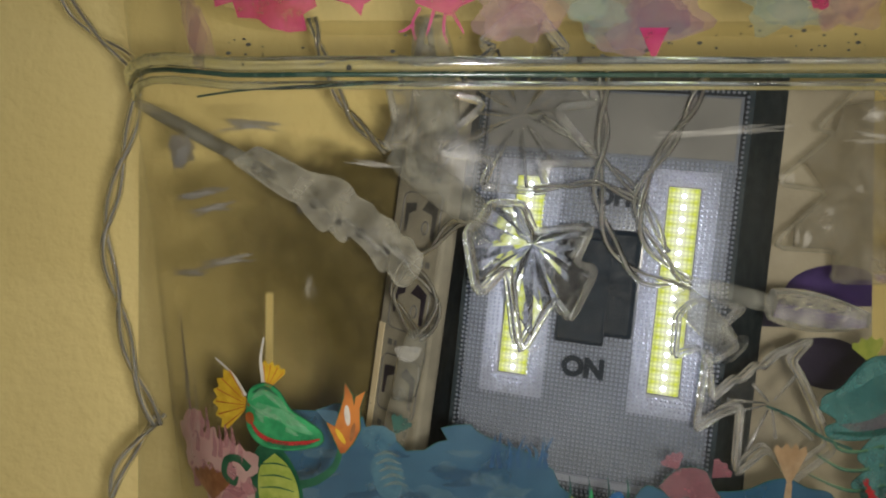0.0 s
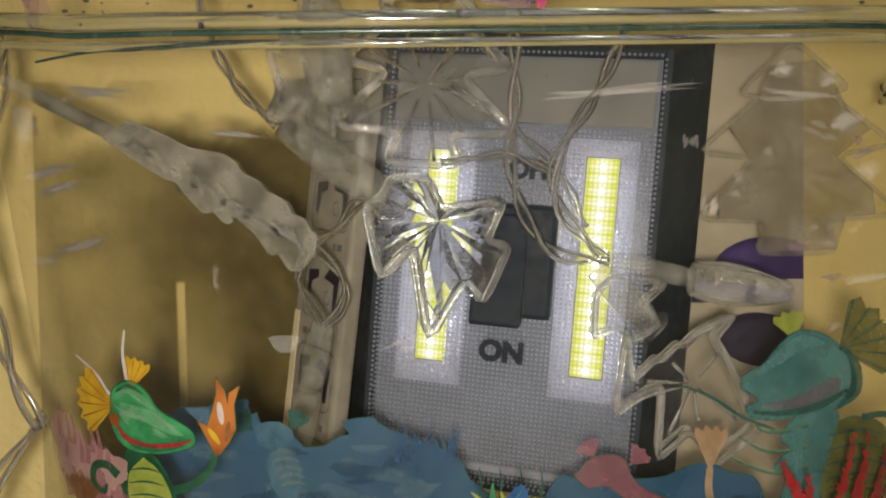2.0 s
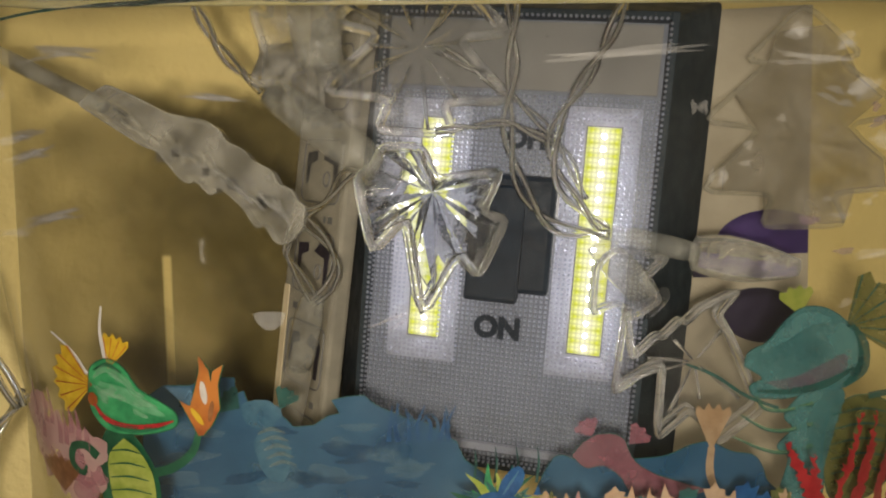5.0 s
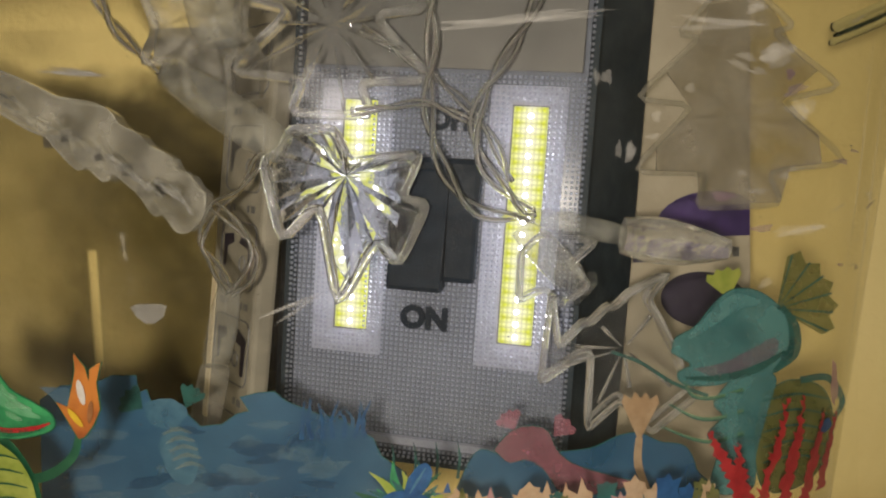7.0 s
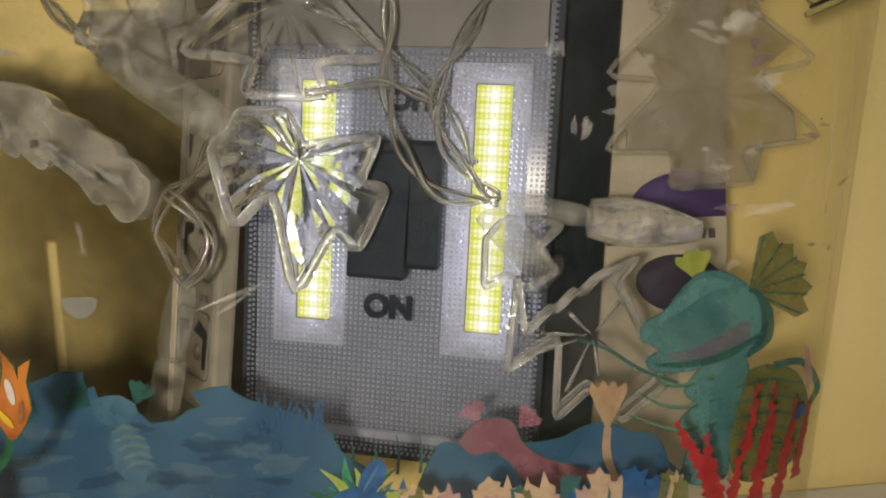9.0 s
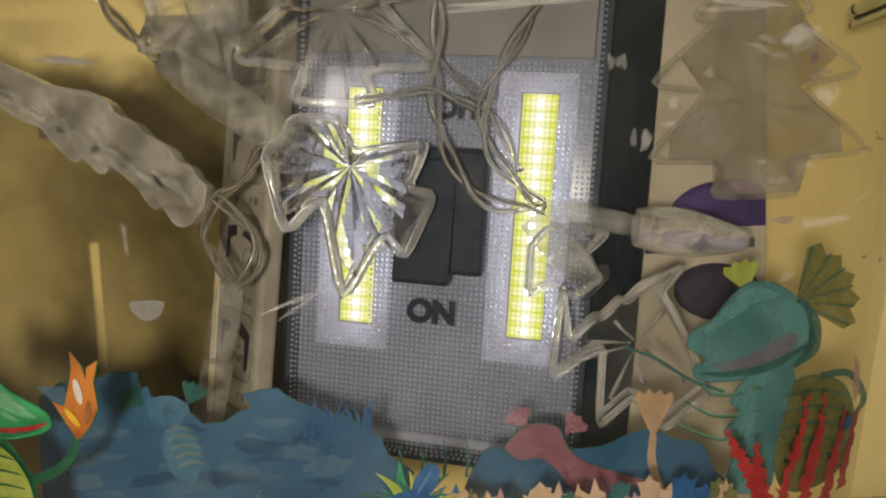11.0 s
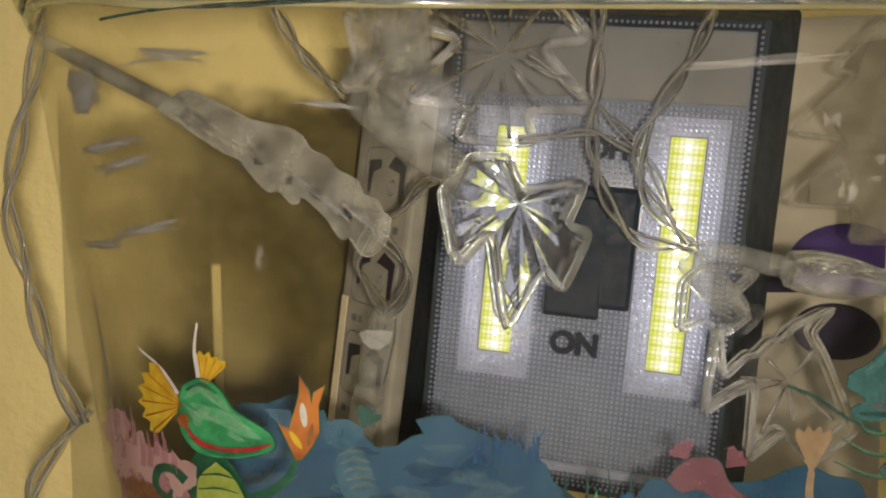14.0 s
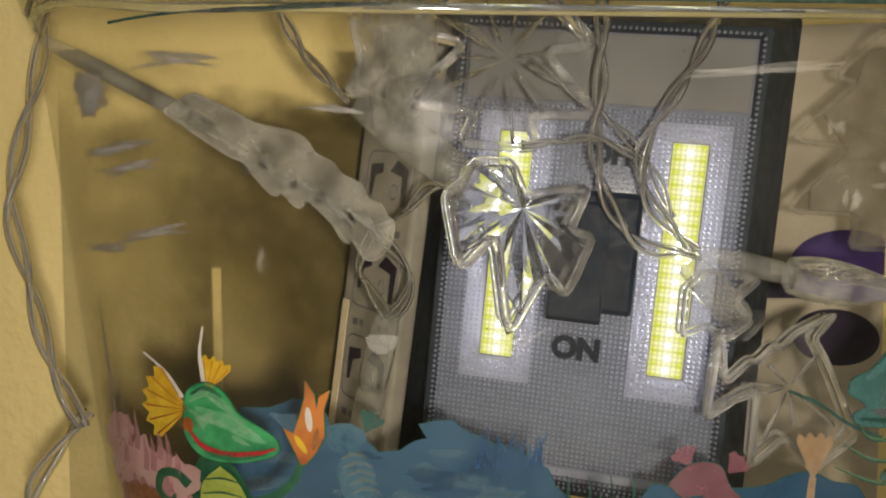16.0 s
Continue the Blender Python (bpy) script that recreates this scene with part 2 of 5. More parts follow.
I_MAGENTA = ink("magenta_ink", (0.46, 0.010, 0.10), (0.60, 0.03, 0.20), 0.72)
I_TEAL = ink("teal_ink", (0.05, 0.23, 0.26), (0.15, 0.42, 0.43), 0.58, 150.0)
I_LTEAL = ink("light_teal_ink", (0.10, 0.34, 0.36), (0.18, 0.42, 0.42), 0.6)
I_DTEAL = ink("dark_teal_ink", (0.02, 0.10, 0.09), (0.03, 0.15, 0.13), 0.86)
I_WATER = ink("blue_ink", (0.028, 0.115, 0.25), (0.075, 0.20, 0.35), 0.76, 60.0)
I_LBLUE = ink("light_blue_ink", (0.08, 0.22, 0.35), (0.13, 0.29, 0.41), 0.72)
I_DBLUE = ink("dark_blue_ink", (0.012, 0.07, 0.20), (0.02, 0.12, 0.30), 0.9)
I_SHEEN = ink("pale_blue_ink", (0.16, 0.32, 0.44), (0.24, 0.40, 0.50), 0.26, 400.0)
I_DBLUE2 = ink("deep_blue_ink", (0.02, 0.07, 0.18), (0.03, 0.10, 0.22), 0.3, 400.0)
I_PINK = ink("pink_ink", (0.42, 0.12, 0.18), (0.54, 0.24, 0.30), 0.58, 150.0)
I_OLIVE = ink("olive_ink", (0.13, 0.14, 0.03), (0.20, 0.20, 0.06), 0.8)
I_SAND = ink("sand_ink", (0.55, 0.36, 0.20), (0.62, 0.45, 0.28), 0.85)
I_STAIN = ink("faded_pink_ink", (0.40, 0.20, 0.22), (0.45, 0.30, 0.26), 0.34, 260.0)
I_GREYSTAIN = ink("faded_violet_ink", (0.25, 0.12, 0.20), (0.30, 0.24, 0.26), 0.42, 260.0)
I_MINT = ink("faded_mint_ink", (0.25, 0.36, 0.30), (0.40, 0.44, 0.36), 0.34, 260.0)
I_SCUFF_GLINT = ink("whitish_scuff_glint", (1.25, 1.20, 1.05), (1.35, 1.30, 1.18), 0.10, 420.0)
I_DROP = ink("pale_dried_glue", (0.80, 0.78, 0.70), (0.90, 0.88, 0.80), 0.20, 420.0)
M_SPECK = solid("dark_dirt", (0.02, 0.018, 0.012), (0.04, 0.035, 0.02), 0.8)


# ---- building blocks ----
def mesh_of(name, bm, mat, smooth=False):
    me = bpy.data.meshes.new(name)
    bmesh.ops.recalc_face_normals(bm, faces=bm.faces)
    bm.to_mesh(me)
    bm.free()
    me.materials.append(mat)
    if smooth:
        for p in me.polygons:
            p.use_smooth = True
    return me


def part(name, bm, mat, parent, label="", smooth=False):
    """Links a bmesh as one mesh under a thing or a part."""
    ob = new(name, mesh_of(name, bm, mat, smooth))
    ob.parent = parent
    return tagged(ob, label) if label else ob


def thing(name, label, category, m=None, group="", kind=""):
    ob = new(name)
    ob.empty_display_size = 0.01
    if m is not None:
        ob.matrix_world = m
    return tagged(ob, label, category, group, kind)


def axes_at(origin, x, y):
    """A pose from an origin and its own x and y directions."""
    x = Vector(x).normalized()
    y = Vector(y)
    y = (y - x * y.dot(x)).normalized()
    z = x.cross(y)
    return Matrix(((x.x, y.x, z.x, origin[0]), (x.y, y.y, z.y, origin[1]), (x.z, y.z, z.z, origin[2]), (0, 0, 0, 1)))


def box(bm, x0, x1, y0, y1, z0, z1, bevel=0.0):
    vs = [bm.verts.new((x, y, z)) for z in (z0, z1) for x, y in ((x0, y0), (x1, y0), (x1, y1), (x0, y1))]
    fs = [(3, 2, 1, 0), (4, 5, 6, 7), (0, 1, 5, 4), (1, 2, 6, 5), (2, 3, 7, 6), (3, 0, 4, 7)]
    faces = [bm.faces.new([vs[i] for i in f]) for f in fs]
    if bevel:
        edges = list({e for f in faces for e in f.edges})
        bmesh.ops.bevel(bm, geom=edges, offset=bevel, segments=2, affect="EDGES", profile=0.6)
    return bm


def boxed(*a, **k):
    return box(bmesh.new(), *a, **k)


def smooth_path(points, steps=8):
    """Catmull-Rom through the points."""
    ps = [Vector(p) for p in points]
    ps = [ps[0] * 2 - ps[1]] + ps + [ps[-1] * 2 - ps[-2]]
    out = []
    for i in range(1, len(ps) - 2):
        a, b, c, d = ps[i - 1 : i + 3]
        for k in range(steps):
            t = k / steps
            out.append(0.5 * (2 * b + (c - a) * t + (2 * a - 5 * b + 4 * c - d) * t * t + (3 * b - a - 3 * c + d) * t**3))
    return out + [ps[-2]]


def tube(bm, path, radius, sides=8, closed=False):
    """A round rod along a path; radius may be a function of 0..1."""
    n = len(path)
    up = Vector((0.13, 0.31, 0.94)).normalized()
    rings = []
    for i, p in enumerate(path):
        a, b = (path[i - 1], path[(i + 1) % n]) if closed else (path[max(i - 1, 0)], path[min(i + 1, n - 1)])
        d = (b - a).normalized()
        u = (up - d * up.dot(d)).normalized()
        up = u
        v = d.cross(u)
        r = radius(i / (n - 1)) if callable(radius) else radius
        rings.append([bm.verts.new(p + (u * math.cos(q) + v * math.sin(q)) * r) for q in (2 * math.pi * k / sides for k in range(sides))])
    for i in range(n if closed else n - 1):
        a, b = rings[i], rings[(i + 1) % n]
        for k in range(sides):
            bm.faces.new((a[k], a[(k + 1) % sides], b[(k + 1) % sides], b[k]))
    if not closed:
        bm.faces.new(rings[0][::-1])
        bm.faces.new(rings[-1])
    return bm


def helix(path, offset, pitch, phase):
    """Winds a path round itself, for one strand of a twisted pair."""
    up, gone, out = Vector((0.2, 0.4, 0.9)).normalized(), 0.0, []
    for i, p in enumerate(path):
        d = (path[min(i + 1, len(path) - 1)] - path[max(i - 1, 0)]).normalized()
        u = (up - d * up.dot(d)).normalized()
        up = u
        if i:
            gone += (p - path[i - 1]).length
        q = 2 * math.pi * gone / pitch + phase
        out.append(p + (u * math.cos(q) + d.cross(u) * math.sin(q)) * offset)
    return out


def twisted_cord(points, label, radius=0.00055, pitch=0.016, steps=10, name="fairy_light_cord", group="", spread=1.05):
    path = smooth_path(points, steps)
    cord = thing(name, label, "cord", group=group)
    for k in range(2):
        line = helix(path, radius * spread, pitch, k * math.pi)
        s = part("strand", tube(bmesh.new(), line, radius, 8), M_WIRE, cord, smooth=True)
        part("wire_core", tube(bmesh.new(), line, radius * 0.3, 6), M_CORE, s, "thin tinned wire inside", smooth=True)
    return cord


# ---- the room ----
WALL_Y = 0.172


def slab(name, x0, x1, y0, y1, z0, z1, mat, label, category):
    ob = new(name, mesh_of(name, boxed(x0, x1, y0, y1, z0, z1), mat))
    return tagged(ob, label, category, kind="structure")


slab("wall_north", -1.6, 1.6, WALL_Y, WALL_Y + 0.1, -0.75, 1.75, M_WALL, "plain wall painted warm yellow", "wall")
slab("wall_south", -1.6, 1.6, -2.3, -2.2, -0.75, 1.75, M_CEIL, "plain brown painted wall", "wall")
slab("wall_west", -1.7, -1.6, -2.3, WALL_Y + 0.1, -0.75, 1.75, M_CEIL, "plain brown painted wall", "wall")
slab("wall_east", 1.6, 1.7, -2.3, WALL_Y + 0.1, -0.75, 1.75, M_CEIL, "plain brown painted wall", "wall")
slab("ceiling", -1.7, 1.7, -2.3, WALL_Y + 0.1, 1.75, 1.85, M_CEIL, "plain brown ceiling", "ceiling")
slab("floor", -1.7, 1.7, -2.3, WALL_Y + 0.1, -0.85, -0.75, M_CEIL, "plain brown floor", "floor")
table = thing("table", "white laminate table pushed against the yellow wall", "table", pose(0, 0, 0))
part("tabletop", boxed(-0.6, 0.6, -0.25, WALL_Y - 0.002, -0.025, 0.0, bevel=0.002), M_TABLE, table)
for lx in (-0.56, 0.56):
    for ly in (-0.21, 0.13):
        part("leg", boxed(lx - 0.02, lx + 0.02, ly - 0.02, ly + 0.02, -0.75, -0.025), M_TABLE, table)

# ---- the clear tank ----
TANK_X = 0.0243


def front_y(z):
    return 0.0915 + (0.101 - z) * 0.15


def tank_loop(z, inset=0.0, n=12, flat=10):
    """Rounded-rectangle section of the tank at a height."""
    a = 0.0750 - (0.10 - z) * 0.06 - inset
    y0, y1, r = front_y(z) + inset, 0.168 - (0.10 - z) * 0.03 - inset, 0.035 - inset
    rb = 0.024 - inset
    out = []
    corners = ((TANK_X - a + r, y0 + r, 180, r), (TANK_X + a - r, y0 + r, 270, r), (TANK_X + a - rb, y1 - rb, 0, rb), (TANK_X - a + rb, y1 - rb, 90, rb))
    for i, (cx, cy, start, rad) in enumerate(corners):
        arc = [(cx + rad * math.cos(radians(start + 90 * k / n)), cy + rad * math.sin(radians(start + 90 * k / n))) for k in range(n + 1)]
        out += arc
        nx, ny, ns, nr = corners[(i + 1) % 4]
        end = (nx + nr * math.cos(radians(ns)), ny + nr * math.sin(radians(ns)))
        out += [(arc[-1][0] + (end[0] - arc[-1][0]) * k / flat, arc[-1][1] + (end[1] - arc[-1][1]) * k / flat) for k in range(1, flat)]
    return [Vector((x, y, z)) for x, y in out]


def surface_y(x, z):
    """The outer front face of the tank, corners included."""
    a, r = 0.0750 - (0.10 - z) * 0.06, 0.035
    over = abs(x - TANK_X) - (a - r)
    y = front_y(z)
    return y if over <= 0 else y + r - math.sqrt(max(r * r - over * over, 0.0))


tank = thing("tank", "clear plastic tub printed with sea shapes, standing on the table", "container")
bm = bmesh.new()
levels = [0.0015, 0.004, 0.02, 0.04, 0.06, 0.08, 0.097, 0.0985, 0.100, 0.115, 0.132]
loops = [[bm.verts.new(v) for v in tank_loop(z, 0.004 if k == 0 else 0.0)] for k, z in enumerate(levels)]
lip = [[bm.verts.new(v) for v in tank_loop(0.132, q)] for q in (-0.0016, -0.0016)]
for v in lip[1]:
    v.co.z -= 0.003
rings = loops + lip
for p, q in zip(rings, rings[1:]):
    for k in range(len(p)):
        bm.faces.new((p[k], p[(k + 1) % len(p)], q[(k + 1) % len(p)], q[k]))
bm.faces.new(loops[0][::-1])
part("tub_body", bm, M_TANK, tank, "clear scuffed plastic", smooth=True)


def rim_bead(z, radius, rise, out):
    path = []
    loop = tank_loop(z, out, 10, 12)
    for v in loop[2:38]:
        s = max(0.0, min(1.0, (-0.022 - v.x) / 0.024))
        path.append(Vector((v.x, v.y, v.z + rise * s * s * (3 - 2 * s))))
    return tube(bmesh.new(), path, radius, 8)


part("rim_bead", rim_bead(0.1004, 0.0010, 0.0036, -0.0008), M_RIM, tank, "clear moulded ridge", smooth=True)
part("rim_seam", rim_bead(0.0990, 0.00036, 0.0036, -0.0009), M_SEAM, tank, "dark green seam under the ridge", smooth=True)
part("rim_bead", rim_bead(0.0978, 0.0006, 0.0036, -0.0004), M_RIM, tank, "thin clear moulded ridge", smooth=True)
seam = [Vector((-0.032 + 0.030 * k / 12, surface_y(-0.032 + 0.030 * k / 12, 0.0972) - 0.0003, 0.0972 + 0.0010 * k / 12)) for k in range(13)]
part("rim_seam", tube(bmesh.new(), seam, 0.00016, 6), M_SEAM, tank, "hair-thin dark seam")


# ---- flat printed shapes ----
def fan_outline(cx, cz, r, a0, a1, teeth):
    """A pleated fan: centre, then a scalloped arc."""
    pts = [(cx, cz)]
    for k in range(teeth * 2 + 1):
        a = radians(a0 + (a1 - a0) * k / (teeth * 2))
        q = r * (1.0 if k % 2 else 0.86)
        pts.append((cx + q * math.cos(a), cz + q * math.sin(a)))
    return pts


def blob_outline(cx, cz, rx, rz, tilt=0.0, wobble=0.0, seed=0, n=28):
    rnd = random.Random(seed)
    ph = [rnd.uniform(0, 6.28) for _ in range(3)]
    pts = []
    for k in range(n):
        a = 2 * math.pi * k / n
        q = 1 + wobble * (math.sin(3 * a + ph[0]) + 0.7 * math.sin(5 * a + ph[1]) + 0.5 * math.sin(9 * a + ph[2]))
        x, z = rx * q * math.cos(a), rz * q * math.sin(a)
        c, s = math.cos(radians(tilt)), math.sin(radians(tilt))
        pts.append((cx + x * c - z * s, cz + x * s + z * c))
    return pts


def ribbon_outline(points, widths, steps=6):
    """A curved band with a width at each point, as one outline."""
    path = smooth_path([(x, z, 0) for x, z in points], steps)
    left, right = [], []
    for i, p in enumerate(path):
        d = (path[min(i + 1, len(path) - 1)] - path[max(i - 1, 0)]).normalized()
        t = i / (len(path) - 1) * (len(widths) - 1)
        k = min(int(t), len(widths) - 2)
        w = (widths[k] + (widths[k + 1] - widths[k]) * (t - k)) / 2
        left.append((p.x - d.y * w, p.y + d.x * w))
        right.append((p.x + d.y * w, p.y - d.x * w))
    return left + right[::-1]


def rounded(points, steps=5):
    ps = [(x, z, 0) for x, z in points]
    return [(p.x, p.y) for p in smooth_path(ps + [ps[0]], steps)][:-1]


def flat_print(outline, place, lift):
    """Fills an outline given in millimetres and lays it on a surface: place(x, z) gives y."""
    bm = bmesh.new()
    vs = [bm.verts.new((x / 1000, 0, z / 1000)) for x, z in outline]
    edges = [bm.edges.new((vs[i], vs[(i + 1) % len(vs)])) for i in range(len(vs))]
    bmesh.ops.triangle_fill(bm, edges=edges, use_beauty=True, use_dissolve=False)
    lo, hi = min(x for x, z in outline), max(x for x, z in outline)
    step = 4.0
    for axis, a, b in (((1, 0, 0), lo, hi), ((0, 0, 1), min(z for x, z in outline), max(z for x, z in outline))):
        q = math.floor(a / step) * step + step
        while q < b:
            bmesh.ops.bisect_plane(bm, geom=bm.verts[:] + bm.edges[:] + bm.faces[:], plane_co=[c * q / 1000 for c in axis], plane_no=axis)
            q += step
    for v in bm.verts:
        v.co.y = place(v.co.x, v.co.z) - lift
    return bm


def on_tank(outline, mat, label, lift=0.00015):
    return part("printed_shape", flat_print(outline, surface_y, lift), mat, tank, label)


def swollen(outline, by):
    """The outline pushed outwards by some millimetres."""
    n = len(outline)
    area = sum(outline[i][0] * outline[(i + 1) % n][1] - outline[(i + 1) % n][0] * outline[i][1] for i in range(n))
    s = by if area > 0 else -by
    out = []
    for i, (x, z) in enumerate(outline):
        (px, pz), (nx, nz) = outline[i - 1], outline[(i + 1) % n]
        d = math.hypot(nx - px, nz - pz) or 1.0
        out.append((x + (nz - pz) / d * s, z - (nx - px) / d * s))
    return out


def edged_on_tank(outline, mat, edge, label, lift):
    on_tank(swollen(outline, 0.16), edge, "dark printed outline", lift - 0.00008)
    return on_tank(outline, mat, label, lift)


L1, L2, L3 = 0.00015, 0.0004, 0.00065
rnd = random.Random(41)
for k in range(26):
    x, z = rnd.uniform(-38.5, -27.5), rnd.uniform(38, 50)
    if z > 46 and x > -29.5:
        continue
    on_tank(blob_outline(x, z, rnd.uniform(1.3, 2.6), rnd.uniform(1.5, 3.4), rnd.uniform(-20, 20), 0.14, k), (I_CORAL, I_CORAL, I_ROSE)[k % 3], "pale pink printed coral", L1 + 0.000006 * k)
for k in range(9):
    x, z = -37.6 + 1.15 * k, 46.0 + rnd.uniform(-2, 2.6)
    on_tank(ribbon_outline([(x, z), (x + 0.3, z + 2), (x + 0.1, z + rnd.uniform(3.0, 5.5))], [0.9, 0.8, 0.15]), I_ROSE, "rosy printed streak", L2)
on_tank(fan_outline(-33.8, 38.0, 5.6, 45, 140, 6), I_BROWN, "brown printed fan", L2)
# green shape with yellow fans
on_tank(ribbon_outline([(-31.7, 60.7), (-28.8, 58.5), (-26.9, 55.5)], [0.25, 0.4, 0.7]), I_PALE, "thin pale printed line", L1)
on_tank(ribbon_outline([(-23.6, 64.2), (-24.2, 61.0), (-23.9, 57.5)], [0.25, 0.4, 0.7]), I_PALE, "thin pale printed line", L1)
on_tank(fan_outline(-26.2, 54.2, 6.5, 122, 226, 6), I_YELLOW, "yellow printed fan", L1)
for k in range(6):
    w = radians(122 + 19.5 * k)
    on_tank(ribbon_outline([(-26.2, 54.2), (-26.2 + 5.8 * math.cos(w), 54.2 + 5.8 * math.sin(w))], [0.06, 0.24], 4), I_ORANGE, "amber printed pleat", L2)
for k in range(4):
    w = radians(46 + 15 * k)
    on_tank(ribbon_outline([(-23.6, 56.4), (-23.6 + 4.0 * math.cos(w), 56.4 + 4.0 * math.sin(w))], [0.06, 0.16], 4), I_ORANGE, "amber printed pleat", L2)
on_tank(fan_outline(-23.6, 56.4, 4.6, 42, 96, 4), I_YELLOW, "small yellow printed fan", L1)
edged_on_tank(rounded([(-26.8, 53.5), (-26.0, 56.5), (-23.5, 57.6), (-21.5, 56.4), (-20.0, 54.0), (-17.6, 52.4), (-15.7, 50.9), (-15.6, 49.3), (-17.8, 48.4), (-21.2, 48.0), (-24.6, 48.4), (-26.6, 50.6)]), I_GREEN, I_DGREEN, "glossy green printed shape", L2)
on_tank(ribbon_outline([(-26.1, 51.8), (-24.5, 49.9), (-21.5, 49.1), (-18.0, 49.3), (-15.8, 49.9)], [0.3, 0.7, 0.6, 0.6, 0.2]), I_RED, "thin dark red printed stripe", L3)
on_tank(blob_outline(-26.2, 52.4, 0.7, 0.9), I_ORANGE, "small orange printed spot", L3)
on_tank(rounded([(-25.2, 48.2), (-22.0, 48.3), (-19.8, 45.5), (-18.6, 41.5), (-19.5, 37.0), (-25.5, 36.0), (-27.2, 40.5), (-26.8, 45.0)]), I_DGREEN, "dark green printed shape", L1)
edged_on_tank(rounded([(-22.6, 47.4), (-20.6, 45.6), (-19.2, 42.0), (-19.8, 37.5), (-24.5, 37.0), (-25.4, 41.0), (-25.0, 45.0)]), I_LIME, I_DGREEN, "lime green printed shape", L2)
for k in range(5):
    z = 45.6 - 1.8 * k
    on_tank(ribbon_outline([(-24.9 - 0.1 * k, z), (-22.4, z + 0.35), (-20.3 + 0.25 * k, z - 0.1)], [0.12, 0.28, 0.12]), I_DGREEN, "thin green printed stripe", L3)
on_tank(ribbon_outline([(-26.8, 44.5), (-28.5, 45.8), (-30.6, 45.3), (-31.2, 43.0), (-29.6, 41.8), (-28.8, 43.0)], [1.4, 1.2, 1.1, 1.0, 0.8, 0.4]), I_DGREEN, "dark green printed curl", L2)
on_tank(ribbon_outline([(-20.0, 42.6), (-16.6, 43.6), (-14.0, 45.7), (-12.9, 48.6)], [1.3, 1.2, 1.0, 0.7]), I_DGREEN, "dark green printed curl", L1)
edged_on_tank([(-13.0, 47.8), (-14.0, 50.3), (-14.9, 52.4), (-13.7, 51.7), (-12.9, 54.0), (-12.3, 56.0), (-12.2, 58.0), (-11.2, 56.2), (-11.0, 54.6), (-10.7, 56.0), (-9.4, 56.8), (-10.2, 54.4), (-10.2, 51.2), (-11.2, 49.3), (-12.4, 47.9)], I_ORANGE, I_DGREEN, "orange printed flame shape", L2)
on_tank([(-16.5, 54.2), (-13.4, 54.0), (-13.2, 52.8), (-14.0, 51.0), (-14.8, 52.3)], I_SHEEN, "pale printed fin", L2 - 0.00005)
on_tank(blob_outline(-11.9, 53.4, 0.4, 1.5, 4), I_PALE, "small pale printed spot", L3)
on_tank(blob_outline(-12.9, 50.4, 0.35, 1.3, 30), I_YELLOW, "small amber printed spot", L3)
on_tank(blob_outline(-11.2, 51.0, 0.3, 1.4, -12), I_BROWN, "small brown printed shade", L3)
on_tank(ribbon_outline([(-25.0, 54.6), (-21.6, 53.2), (-18.6, 51.4), (-16.8, 50.6)], [0.6, 1.8, 1.2, 0.3]), I_LGREEN, "light green printed sheen", L3)
on_tank(ribbon_outline([(-25.6, 56.2), (-23.6, 57.0), (-21.8, 56.0)], [0.2, 0.6, 0.2]), I_DGREEN, "dark green printed arc", L3)
# low tuft and sand colours
for k in range(19):
    a = radians(8 + 164 * k / 18)
    r = (5.2, 6.6, 4.4)[k % 3]
    bend = 0.5 if k % 2 else -0.4
    on_tank(ribbon_outline([(23.6 + 1.2 * math.cos(a), 36.0 + math.sin(a)), (23.6 + 0.6 * r * math.cos(a) + bend, 36.0 + 0.62 * r * math.sin(a)), (23.6 + r * math.cos(a), 36.0 + r * math.sin(a))], [1.3, 1.0, 0.1], 3), (I_DGREEN, I_LIME, I_GREEN, I_DTEAL)[k % 4], "green printed leaf", L1 + 0.00001 * k)
on_tank(rounded([(19.8, 35.0), (20.6, 37.4), (22.4, 38.6), (24.8, 38.4), (27.0, 37.2), (27.6, 35.0)]), I_DBLUE, "dark blue printed shape", L2)
on_tank(rounded([(23.6, 38.2), (24.4, 40.6), (26.2, 42.2), (27.2, 41.0), (26.4, 38.8), (25.2, 37.8)]), I_DBLUE, "blue printed leaf", L3)
on_tank(ribbon_outline([(24.4, 38.4), (25.4, 40.0), (26.4, 41.6)], [0.2, 0.4, 0.1]), I_LBLUE, "light blue printed vein", L3 + 0.0001)
rnd = random.Random(17)
for k in range(30):
    x, z = 29.0 + 1.15 * k + rnd.uniform(-0.8, 0.8), 35.2 + rnd.uniform(-1.2, 1.0)
    r = rnd.uniform(1.6, 3.4)
    tuft = [(x - 1.6, z - 4)]
    for q in range(7):
        w = radians(165 - 25 * q)
        s = r * (1.0 if q % 2 else 0.62) * rnd.uniform(0.8, 1.2)
        tuft += [(x + s * 0.7 * math.cos(w), z + s * math.sin(w))]
    tuft += [(x + 1.6, z - 4)]
    on_tank(tuft, rnd.choice((I_SAND, I_SAND, I_DTEAL, I_OLIVE, I_CORAL, I_DBLUE)), "ragged printed tuft of sea growth", L1 + 0.00001 * k)
